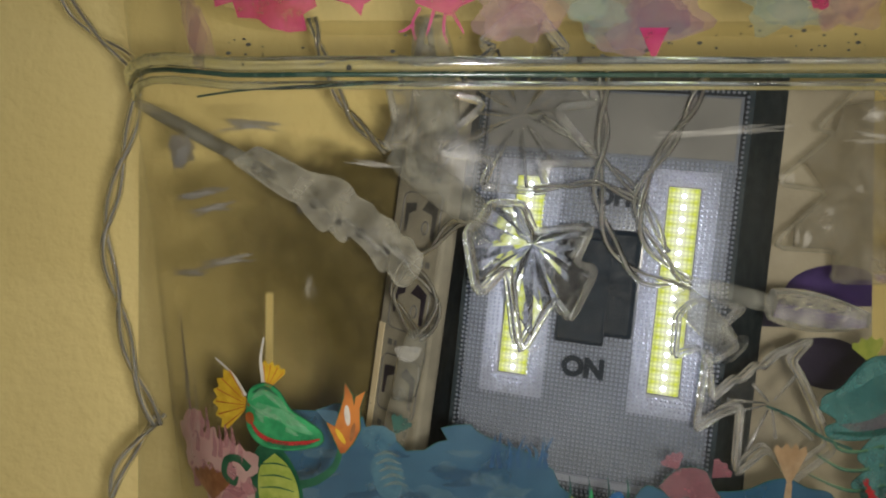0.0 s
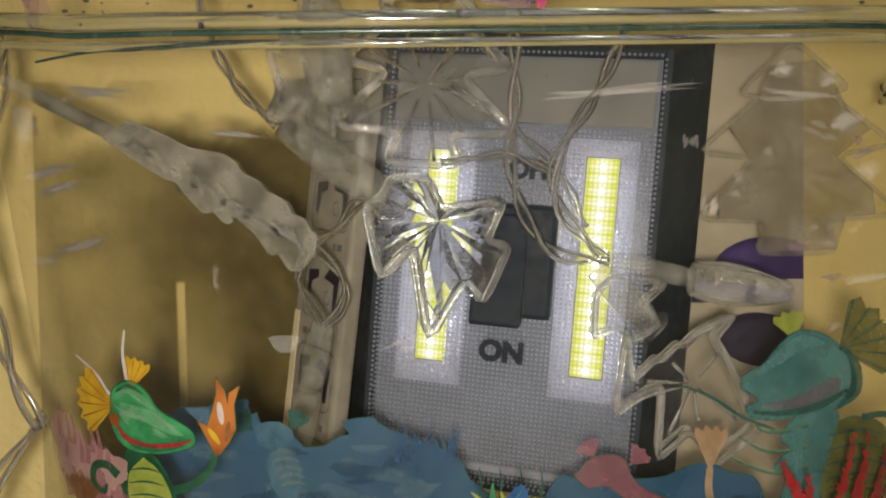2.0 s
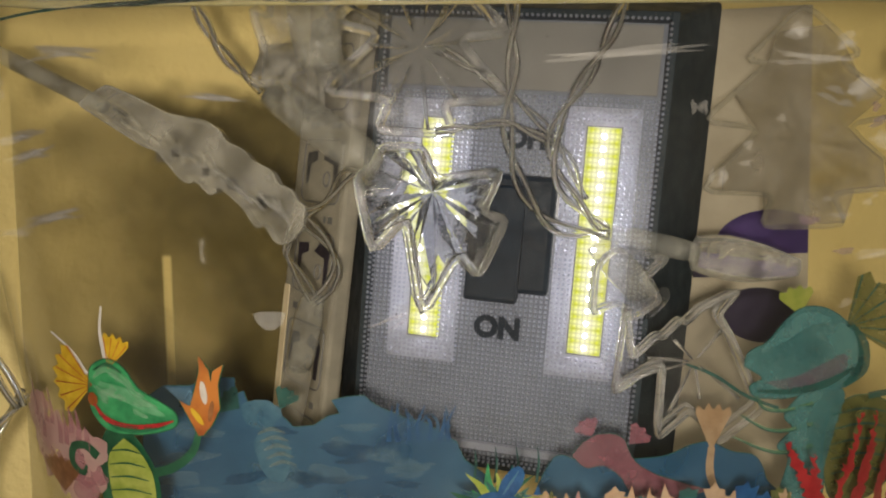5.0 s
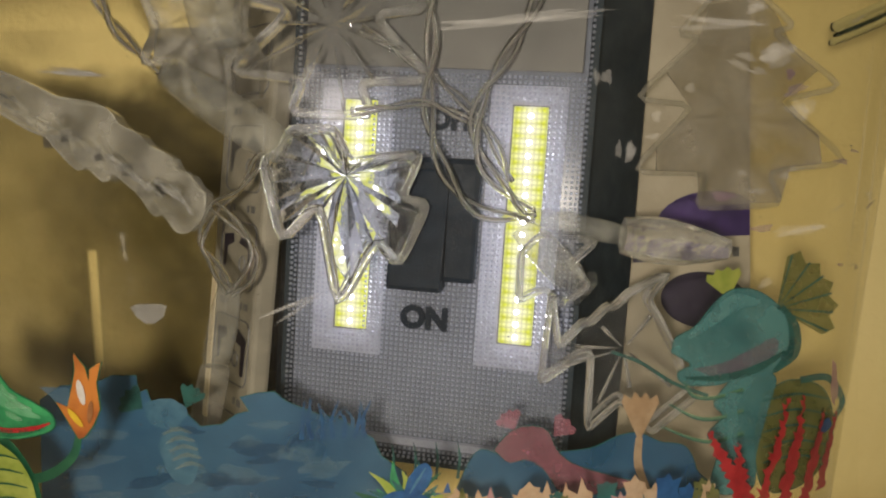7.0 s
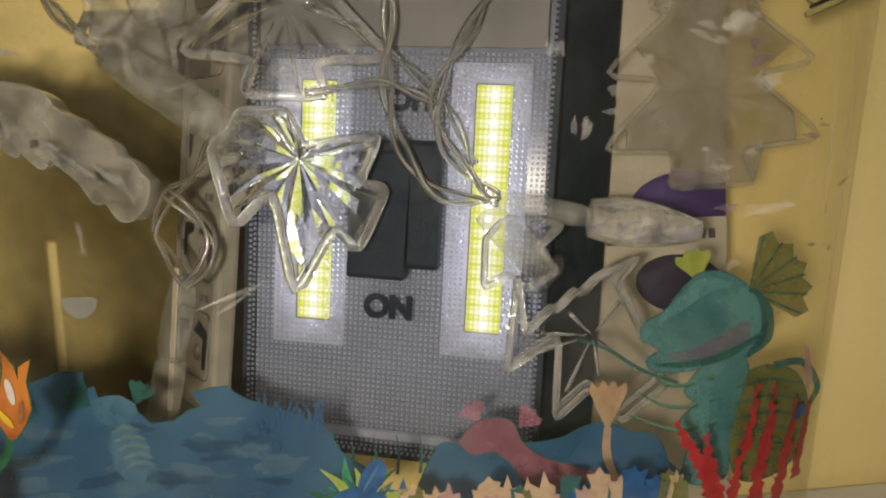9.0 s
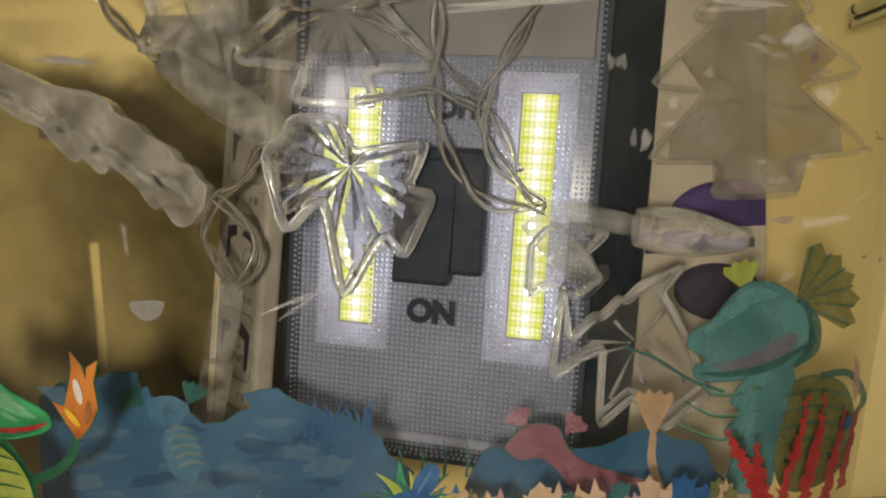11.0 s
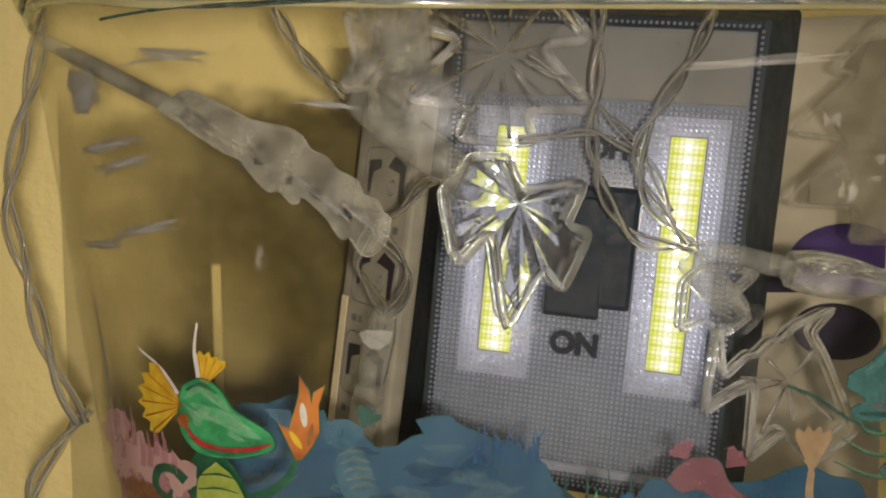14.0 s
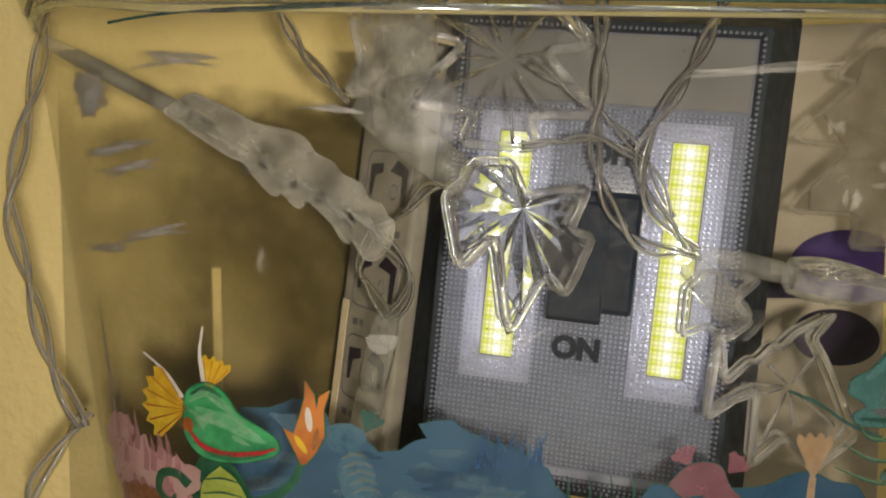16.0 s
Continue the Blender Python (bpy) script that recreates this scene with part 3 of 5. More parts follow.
for k in range(14):
    shade = random.Random(70 + k)
    x, z = shade.uniform(-25.4, -18.6), shade.uniform(50.4, 56.0)
    if z < 57.4 + (x + 24.5) * -0.75:
        on_tank(blob_outline(x, z, shade.uniform(0.5, 1.1), shade.uniform(0.2, 0.45), -30, 0.12, k), I_SOFTGREEN, "soft printed scale", L3 + 0.00003 * k)
on_tank(ribbon_outline([(-25.8, 55.2), (-23.8, 56.5), (-21.6, 55.2), (-20.0, 53.0), (-17.6, 51.6)], [0.3, 1.1, 1.0, 0.7, 0.2]), I_SOFTGREEN, "pale green printed sheen", L3)
on_tank(ribbon_outline([(-25.6, 50.4), (-23.0, 49.0), (-20.0, 48.7), (-17.0, 49.1)], [0.3, 1.0, 0.9, 0.2]), I_SOFTDARK, "dark green printed shade", L3)
# red coral branches on the front
for k, (pts, w) in enumerate((
    ([(61.3, 43.9), (63.0, 40.5), (65.0, 37.0), (67.0, 32.0)], [0.3, 1.3, 1.6, 2.2]),
    ([(65.0, 42.0), (66.0, 38.0), (67.4, 32.5)], [0.3, 1.2, 1.6]),
    ([(71.9, 47.0), (71.4, 42.0), (70.0, 37.0), (68.8, 31.0)], [0.3, 1.2, 1.5, 1.8]),
    ([(74.8, 47.0), (74.4, 42.0), (73.6, 37.0), (72.6, 31.0)], [0.3, 1.6, 2.0, 2.4]),
    ([(79.3, 44.0), (78.8, 40.0), (77.5, 35.0), (76.5, 30.0)], [0.4, 1.5, 2.0, 2.6]),
    ([(82.2, 43.0), (81.4, 38.0), (80.5, 32.0)], [0.4, 1.6, 2.2]))):
    outline = ribbon_outline(pts, w, 10)
    jag = random.Random(k)
    outline = [(x + jag.uniform(-0.5, 0.5), z) for x, z in outline]
    path = smooth_path([(x, z, 0) for x, z in pts], 9)
    for q, p in enumerate(path[2:-2:2]):
        side = 1 if q % 2 else -1
        size = 0.7 + 0.06 * q
        on_tank([(p.x - 0.25, p.y - 0.5), (p.x + side * size, p.y + 0.9 * size), (p.x + 0.25, p.y + 0.1)], I_RED, "red printed coral barb", L2 + 0.00004 * k)
    on_tank(outline, I_RED, "red printed coral branch", L2 + 0.00004 * k)
on_tank(blob_outline(80.0, 41.6, 1.2, 1.0, 0, 0.12, 11), I_DBLUE, "small blue printed spot", L3)
on_tank(blob_outline(81.4, 47.0, 0.9, 3.4, 15, 0.15, 12), I_CORAL, "pale pink printed coral", L1)
def soft_stain(cx, cz, rx, rz, seed, mat, label):
    """A faded print: ragged thin layers over one another."""
    rnd = random.Random(seed)
    for k in range(3):
        s = 1.15 - 0.3 * k
        on_tank(blob_outline(cx + rnd.uniform(-0.25, 0.25) * rx, cz + rnd.uniform(-0.2, 0.2) * rz, rx * s, rz * s, rnd.uniform(-30, 30), 0.16, seed * 10 + k, 40), mat, label, L1 + 0.00002 * k)


# upper print: magenta splashes and faded stains
on_tank([(-29, 112), (-28.6, 108.2), (-26.0, 108.6), (-25.4, 106.6), (-22.6, 106.2), (-21.0, 105.0), (-18.4, 104.4), (-16.2, 104.6), (-16.6, 106.6), (-14.8, 107.6), (-15.4, 109.4), (-14.4, 112)], I_MAGENTA, "magenta printed splash", L1)
on_tank([(-12.0, 112), (-12.6, 108.4), (-10.6, 107.8), (-9.2, 106.4), (-8.8, 107.8), (-7.4, 108.6), (-7.8, 112)], I_MAGENTA, "small magenta printed splash", L1)
on_tank([(-2.8, 112), (-2.2, 108.0), (0.6, 107.0), (2.4, 106.4), (3.6, 107.6), (5.4, 108.4), (5.0, 112)], I_MAGENTA, "magenta printed splash", L1)
for k, (a, b, c) in enumerate((((-1.6, 107.4), (-2.6, 105.4), (-2.2, 103.4)), ((0.2, 107.2), (-0.4, 105.2), (-0.8, 104.0)), ((1.6, 106.8), (1.4, 104.6), (1.9, 103.0)), ((-2.4, 105.4), (-3.6, 104.6), (-4.4, 104.4)), ((2.6, 106.6), (3.6, 105.0), (4.0, 104.2)))):
    on_tank(ribbon_outline([a, b, c], [0.5, 0.35, 0.15]), I_MAGENTA, "thin magenta printed trickle", L2)
soft_stain(28.5, 106.2, 6.5, 4.0, 21, I_GREYSTAIN, "faded violet printed stain")
on_tank([(26.6, 105), (30.4, 105), (29.0, 101.6), (28.4, 101.2)], I_MAGENTA, "magenta printed drip", L2)
soft_stain(20.0, 108.0, 4.5, 3.0, 22, I_MINT, "faded mint printed stain")
soft_stain(46.0, 108.0, 5.5, 3.2, 23, I_MINT, "faded mint printed stain")
soft_stain(53.5, 108.6, 4.0, 3.5, 27, I_STAIN, "faded rosy printed stain")
on_tank(blob_outline(49.5, 109.4, 1.4, 2.2, 0, 0.12, 24), I_MAGENTA, "small magenta printed splash", L2)
soft_stain(-31.6, 105.0, 1.6, 4.5, 25, I_STAIN, "faded rosy printed stain")
soft_stain(10.0, 108.0, 5.0, 3.8, 26, I_STAIN, "faded rosy printed stain")

# scuffs and smears on the clear front
rnd = random.Random(23)
for x, z, w, h, tilt in ((-33, 84, 7, 0.9, 3), (-31, 82, 6, 0.5, 8), (-29, 75, 9, 0.5, 12), (-35, 73, 5, 0.4, 4), (-36, 90, 3.4, 3.0, 0), (-25, 93, 8, 0.4, -4), (38, 92, 14, 0.35, -1), (60, 91, 9, 0.4, 0), (72, 68, 8, 0.6, 6), (66, 88, 3, 1.4, 20), (58, 94, 1.6, 1.2, 0), (64, 93, 2.0, 1.0, 10), (70, 82, 2.4, 1.6, -20), (50, 78, 0.8, 1.3, 0), (47, 86, 0.7, 1.2, 10), (12, 62, 5, 0.25, 25), (-8, 88, 5, 0.3, -12)):
    for q in range(3):
        on_tank(blob_outline(x + rnd.uniform(-1, 1), z + rnd.uniform(-0.5, 0.5), w * rnd.uniform(0.4, 0.7), h * rnd.uniform(0.4, 0.8), tilt + rnd.uniform(-8, 8), 0.16, int(x * 7 + z + q)), I_SCUFF_GLINT, "whitish scuff on the plastic", L2 + 0.00002 * q)
on_tank([(-5.4, 62.9), (-4.6, 63.2), (-2.2, 63.1), (-1.5, 62.8), (-2.0, 61.6), (-3.0, 60.9), (-4.0, 60.9), (-4.9, 61.7)], I_DROP, "pale dried drop on the plastic", L2)
# Upright reflections in the curved corners, painted as pale streaks.
for x, z0, z1, w in ((-38.0, 44, 67, 1.0), (-36.2, 47, 60, 0.5), (-43.6, 40, 78, 0.9), (84.0, 46, 92, 0.9), (87.6, 40, 88, 0.7), (80.5, 62, 90, 0.5)):
    on_tank(ribbon_outline([(x, z0), (x + 0.3, (z0 + z1) / 2), (x - 0.2, z1)], [w * 0.3, w, w * 0.2]), I_SCUFF_GLINT, "painted upright highlight on the rounded corner", L2)
rnd = random.Random(88)
for k in range(34):
    x, z = rnd.uniform(52, 88), rnd.uniform(62, 97)
    on_tank(blob_outline(x, z, rnd.uniform(0.3, 1.5), rnd.uniform(0.15, 0.6), rnd.uniform(-25, 25), 0.2, k, 16), I_SCUFF_GLINT if k % 4 else I_GREYSTAIN, "small scuff on the plastic", L2 + 0.00001 * k)
# dirt specks on the tank
bm = bmesh.new()
rnd = random.Random(7)
for k in range(150):
    x = rnd.uniform(-34, 82)
    z = rnd.gauss(102.5, 1.5) if k < 95 else rnd.uniform(45, 100)
    r = rnd.choice((0.10, 0.14, 0.2, 0.32)) if k < 95 else rnd.choice((0.06, 0.09, 0.13))
    bmesh.ops.create_icosphere(bm, subdivisions=1, radius=r / 1000, matrix=Matrix.Translation((x / 1000, surface_y(x / 1000, z / 1000) - 0.0002, z / 1000)) @ Matrix.Diagonal((1.3, 0.4, 0.8, 1)))
tagged(part("dirt_specks", bm, M_SPECK, tank, "dark specks of dirt"), kind="stuff")

# ---- print of the tub's back wall, on an added film standing inside the tank ----
film = thing("back_print_film", "added clear film carrying the blue sea print of the tub's back wall", "film")


def film_y(x, z):
    return 0.1172 - 0.075 * x


bm = bmesh.new()
for x0, x1, high in ((-0.036, 0.058, 0.0440), (0.058, 0.088, 0.0655)):
    grid = [[bm.verts.new((x, film_y(x, 0), z)) for z in (0.0042, high)] for x in (x0 + (x1 - x0) * k / 8 for k in range(9))]
    for p, q in zip(grid, grid[1:]):
        bm.faces.new((p[0], q[0], q[1], p[1]))
part("sheet", bm, M_FILM, film, "clear thin film")


def on_film(outline, mat, label, lift=0.0003):
    return part("printed_shape", flat_print(outline, film_y, lift), mat, film, label)


def edged_on_film(outline, mat, edge, label, lift=0.0003):
    on_film(swollen(outline, 0.14), edge, "dark printed outline", lift - 0.00006)
    return on_film(outline, mat, label, lift)


edged_on_film([(-28, 30), (-27, 47.5), (-24.0, 49.4), (-20.0, 49.3), (-16.5, 50.6), (-13.3, 50.4), (-13.2, 48.0), (-12.0, 48.4), (-11.4, 46.6), (-8.4, 46.4), (-6.2, 44.4), (-4.6, 42.8), (-1.6, 43.0), (0.6, 44.4), (2.4, 44.8), (1.2, 46.8), (3.6, 47.3), (6.0, 47.4), (7.6, 46.0), (10.0, 44.8), (12.4, 43.8), (15.0, 43.2), (17.2, 41.6), (19.6, 40.2), (20.6, 37.6), (24, 35), (24, 30)], I_WATER, I_DTEAL, "blue printed water")
edged_on_film(rounded([(30, 30), (34, 37.6), (38, 37.0), (44, 37.2), (50, 37.6), (54, 39.2), (57, 39.6), (60, 38.2), (63.5, 37.4), (65, 34), (65, 30)]), I_WATER, I_DTEAL, "blue printed water")
on_film(blob_outline(-9.4, 45.0, 3.0, 2.2, -8, 0.05, 31), I_LBLUE, "light blue printed shape", 0.0005)
on_film(fan_outline(-6.6, 45.6, 3.6, 25, 100, 4), I_DTEAL, "dark teal printed fan", 0.0004)
on_film(fan_outline(-12.6, 45.8, 3.6, 95, 190, 4), I_DTEAL, "dark teal printed fan", 0.0004)
on_film(blob_outline(-7.8, 38.8, 2.6, 4.2, 12, 0.04, 32), I_LBLUE, "light blue printed shape", 0.0004)
for k in range(5):
    z = 42.0 - 1.25 * k
    on_film(ribbon_outline([(-10.0 + 0.4 * k, z), (-8.0 + 0.4 * k, z + 0.7), (-5.9 + 0.4 * k, z + 0.1)], [0.3, 0.7, 0.3]), I_MINT, "pale printed stripe", 0.0006)
rnd = random.Random(5)
for k in range(13):
    x = 9.5 + k * 0.75
    on_film(ribbon_outline([(x, 40.5), (x + rnd.uniform(-0.5, 0.8), 43), (x + rnd.uniform(-0.8, 1.2), 44.4 + rnd.uniform(0, 2.0))], [0.7, 0.5, 0.12]), (I_DBLUE, I_WATER)[k % 2], "blue printed weed blade", 0.00045 + 0.00001 * k)
for k in range(4):
    on_film(ribbon_outline([(22 + 3.1 * k, 34), (22.4 + 3.1 * k, 37), (22.2 + 3.1 * k, 39.5)], [0.5, 0.35, 0.1]), I_DTEAL, "thin dark printed weed blade", 0.00045)
# pink shape
edged_on_film(rounded([(36.6, 38.0), (38.6, 40.2), (41.0, 41.2), (44.0, 40.6), (45.4, 37.6), (48.0, 35.4), (53.0, 33.6), (56.0, 32.4), (50.0, 31.0), (46.0, 31.4), (43.6, 34.8), (41.2, 36.4), (38.6, 36.2)]), I_PINK, I_DTEAL, "dusky pink printed shape", 0.0005)
on_film(fan_outline(45.0, 39.6, 3.4, 5, 85, 3), I_PINK, "dusky pink printed fan", 0.00042)
on_film(fan_outline(39.6, 40.8, 3.0, 70, 165, 4), I_PINK, "dusky pink printed fan", 0.00042)
# teal shape with olive fan
on_film(fan_outline(76.4, 56.6, 8.6, -32, 78, 5), I_OLIVE, "olive green printed fan", 0.0004)
on_film(fan_outline(69.8, 58.2, 4.6, 62, 140, 4), I_LIME, "pale green printed fan", 0.0004)
edged_on_film(rounded([(61.8, 51.0), (62.4, 53.0), (65.0, 54.4), (67.6, 57.4), (70.2, 59.4), (73.6, 59.2), (76.6, 57.0), (78.6, 53.4), (78.4, 49.8), (75.4, 47.4), (71.6, 47.2), (68.0, 46.2), (63.6, 46.4), (62.6, 48.0), (64.4, 49.2)]), I_TEAL, I_DTEAL, "teal printed shape", 0.0005)
on_film(rounded([(64.6, 48.6), (69.0, 49.4), (73.0, 51.2), (76.0, 52.6), (76.2, 50.4), (73.0, 48.8), (68.0, 47.4)]), I_GREYSTAIN, "dull violet printed band", 0.0007)
edged_on_film(rounded([(70.2, 47.0), (76.0, 47.2), (75.0, 42.0), (73.4, 36.0), (72.6, 31.0), (67.0, 31.0), (68.2, 37.0), (66.6, 39.0), (68.8, 41.6), (67.6, 43.6)]), I_TEAL, I_DTEAL, "teal printed shape", 0.00045)
edged_on_film(rounded([(74.4, 44.6), (78.4, 46.4), (82.6, 45.2), (84.2, 40.6), (83.0, 34.6), (79.0, 31.0), (74.4, 31.0), (73.2, 38.0)]), I_OLIVE, I_DTEAL, "olive green printed shape", 0.0004)
for k in range(5):
    z = 43.6 - 2.2 * k
    on_film(ribbon_outline([(74.2, z), (79.0, z + 0.9), (83.6, z)], [0.15, 0.3, 0.15]), I_DTEAL, "thin dark printed stripe", 0.0006)
for k, (x, z) in enumerate(((66.4, 45.0), (64.2, 42.0), (63.0, 38.8))):
    on_film(ribbon_outline([(71.6, z + 0.3), (67.6, z - 0.7), (64.6, z - 0.3), (x - 3.0, z + 1.7)], [0.7, 0.55, 0.5, 0.2]), I_DTEAL, "dark printed outline", 0.0006)
    on_film(ribbon_outline([(71.6, z + 0.45), (67.6, z - 0.55), (64.6, z - 0.15), (x - 3.0, z + 1.8)], [0.45, 0.4, 0.35, 0.15]), I_SOFTGREEN, "pale mint printed line", 0.00066)
on_film(ribbon_outline([(79.6, 46.4), (83.4, 46.6), (85.4, 43.4), (84.2, 40.6)], [1.0, 1.0, 0.9, 0.6]), I_DTEAL, "dark teal printed curl", 0.0005)
on_film(ribbon_outline([(53.4, 51.4), (57.6, 49.6), (62.0, 46.6), (66.8, 44.6)], [0.4, 0.5, 0.5, 0.5]), I_DTEAL, "thin dark printed line", 0.0004)
on_film(fan_outline(57.0, 38.4, 7.2, 62, 112, 4), I_SAND, "sandy printed fan", 0.0004)
on_film(ribbon_outline([(57.0, 39.0), (56.8, 35.0), (58.4, 30.5)], [1.0, 1.2, 0.8]), I_SAND, "sandy printed stem", 0.00045)

on_film(ribbon_outline([(64.0, 53.0), (67.4, 55.6), (70.6, 57.8), (74.0, 57.6)], [0.6, 1.8, 2.2, 0.8]), I_LTEAL, "light teal printed sheen", 0.0008)
on_film(ribbon_outline([(63.4, 47.4), (68.0, 47.2), (73.0, 48.2), (77.4, 50.6)], [0.3, 0.9, 1.2, 0.5]), I_DTEAL, "dark teal printed shade", 0.00085)
on_film(ribbon_outline([(77.0, 57.0), (78.6, 54.0), (78.4, 50.4), (75.8, 47.8)], [0.4, 1.6, 1.8, 0.6]), I_DTEAL, "dark teal printed shade", 0.00082)
on_film(ribbon_outline([(69.8, 45.0), (70.0, 40.0), (69.6, 34.0)], [1.6, 1.4, 1.2]), I_LTEAL, "light teal printed sheen", 0.0007)
for k in range(6):
    w = radians(-26 + 20 * k)
    on_film(ribbon_outline([(76.4, 56.6), (76.4 + 7.8 * math.cos(w), 56.6 + 7.8 * math.sin(w))], [0.1, 0.3], 4), I_DTEAL, "dark printed pleat", 0.0006)
rnd = random.Random(61)
for k in range(26):
    x, z = rnd.uniform(-24, 18), rnd.uniform(33, 45 - abs(rnd.gauss(0, 3)))
    if z > 41 and x > 12:
        continue
    on_film(blob_outline(x, z, rnd.uniform(1.5, 4.5), rnd.uniform(0.5, 1.3), rnd.uniform(-12, 12), 0.15, k), I_SHEEN if k % 3 else I_DBLUE2, "soft printed ripple", 0.00036)

# ---- the lit switch lamp ----
LAMP = axes_at((0.0300, 0.1338, 0.0500), (0.9630, -0.2480, -0.1050), (0.0995, -0.0347, 0.9944))
lamp = thing("switch_lamp", "dark grey battery lamp shaped like a wall switch, two lit strips", "lamp", LAMP)
mm = 0.001


def frustum(x0, x1, y0, y1, z, X0, X1, Y0, Y1, Z, bevel=0.0):
    bm = bmesh.new()
    vs = [bm.verts.new((x * mm, y * mm, z * mm)) for x, y in ((x0, y0), (x1, y0), (x1, y1), (x0, y1))]
    vs += [bm.verts.new((x * mm, y * mm, Z * mm)) for x, y in ((X0, Y0), (X1, Y0), (X1, Y1), (X0, Y1))]
    for f in ((0, 1, 2, 3), (7, 6, 5, 4), (4, 5, 1, 0), (5, 6, 2, 1), (6, 7, 3, 2), (7, 4, 0, 3)):
        bm.faces.new([vs[i] for i in f])
    if bevel:
        bmesh.ops.bevel(bm, geom=bm.edges[:], offset=bevel * mm, segments=3, affect="EDGES", profile=0.6)
    return bm


LX0, LX1, LY0, LY1 = -25.6, 21.6, -20.0, 57.0
part("base", frustum(LX0 - 1.2, LX1 + 1.2, LY0 - 1.2, LY1 + 1.2, -3.2, LX0 - 11, LX1 + 11, LY0 - 9, LY1 + 9, -19, 1.2), M_NAVY, lamp, "dark grey plastic", smooth=False)
for x0, x1, y0, y1 in ((LX0 - 1.5, LX0 - 0.2, LY0 - 1.5, LY1 + 1.5), (LX1 + 0.2, LX1 + 1.5, LY0 - 1.5, LY1 + 1.5), (LX0 - 0.2, LX1 + 0.2, LY0 - 1.5, LY0 - 0.2), (LX0 - 0.2, LX1 + 0.2, LY1 + 0.2, LY1 + 1.5)):
    part("bezel", boxed(x0 * mm, x1 * mm, y0 * mm, y1 * mm, -0.0036, 0.0007, bevel=0.0002), M_NAVY, lamp, "dark grey plastic edge")
bm = bmesh.new()
xs, ys = (LX0, -21.6, -9.4, 6.6, 18.8, LX1), (LY0, -3.2, 42.6, LY1)
for i in range(5):
    for j in range(3):
        if j == 1 and i in (1, 3):
            continue
        bm.faces.new([bm.verts.new((x * mm, y * mm, -1.3 * mm)) for x, y in ((xs[i], ys[j]), (xs[i + 1], ys[j]), (xs[i + 1], ys[j + 1]), (xs[i], ys[j + 1]))])
for side in range(2):
    a0, a1 = (xs[1], xs[2]) if side == 0 else (xs[3], xs[4])
    b0, b1 = (-18.6, -12.6) if side == 0 else (10.0, 16.0)
    top = [(a0, ys[1]), (a1, ys[1]), (a1, ys[2]), (a0, ys[2])]
    deep = [(b0, 0.3), (b1, 0.3), (b1, 39.8), (b0, 39.8)]
    for k in range(4):
        n = (k + 1) % 4
        bm.faces.new([bm.verts.new((x * mm, y * mm, z * mm)) for (x, y), z in ((top[k], -1.3), (top[n], -1.3), (deep[n], -2.0), (deep[k], -2.0))])
    bm.faces.new([bm.verts.new((x * mm, y * mm, -2.0 * mm)) for x, y in deep])
bmesh.ops.remove_doubles(bm, verts=bm.verts[:], dist=1e-6)
part("reflector", bm, M_SILVER, lamp, "silvery reflector plate")
bm = bmesh.new()
for i in range(5):
    for j in range(3):
        if not (j == 1 and i in (1, 3)):
            bm.faces.new([bm.verts.new((x * mm, y * mm, 0.0008)) for x, y in ((xs[i], ys[j]), (xs[i + 1], ys[j]), (xs[i + 1], ys[j + 1]), (xs[i], ys[j + 1]))])
bmesh.ops.remove_doubles(bm, verts=bm.verts[:], dist=1e-6)
part("lens", bm, M_LENS, lamp, "clear lens with moulded dots")
for a0, a1, b0, b1 in ((xs[1], xs[2], -18.6, -12.6), (xs[3], xs[4], 10.0, 16.0)):
    bm = bmesh.new()
    top = [(a0, ys[1]), (a1, ys[1]), (a1, ys[2]), (a0, ys[2])]
    deep = [(b0, 0.3), (b1, 0.3), (b1, 39.8), (b0, 39.8)]
    for k in range(4):
        n = (k + 1) % 4
        bm.faces.new([bm.verts.new((x * mm, y * mm, z * mm)) for (x, y), z in ((top[k], 0.8), (top[n], 0.8), (deep[n], -1.3), (deep[k], -1.3))])
    part("strip_bevel", bm, M_BEVEL, lamp, "clear sloping frame round the lit strip")
verts, faces = [], []
nx, ny = int((LX1 - LX0) / 0.84), int((LY1 - LY0) / 0.84)
for i in range(nx):
    for j in range(ny):
        x, y = LX0 + (i + 0.5) * (LX1 - LX0) / nx, LY0 + (j + 0.5) * (LY1 - LY0) / ny
        if y > 44.6:
            continue
        if 0.3 < y < 39.8 and (-18.6 < x < -12.6 or 10.0 < x < 16.0):
            continue
        k, r = len(verts), 0.24
        verts += [((x + u * r) * mm, (y + v * r) * mm, 0.00082) for u, v in ((-1, -1), (1, -1), (1, 1), (-1, 1))] + [(x * mm, y * mm, 0.0011)]
        faces += [(k, k + 1, k + 4), (k + 1, k + 2, k + 4), (k + 2, k + 3, k + 4), (k + 3, k, k + 4)]
me = bpy.data.meshes.new("lens_dots")
me.from_pydata(verts, [], faces)
me.materials.append(M_DOT)
dots = new("lens_dots", me)
dots.parent = lamp
tagged(dots, "grid of tiny moulded dots", kind="stuff")
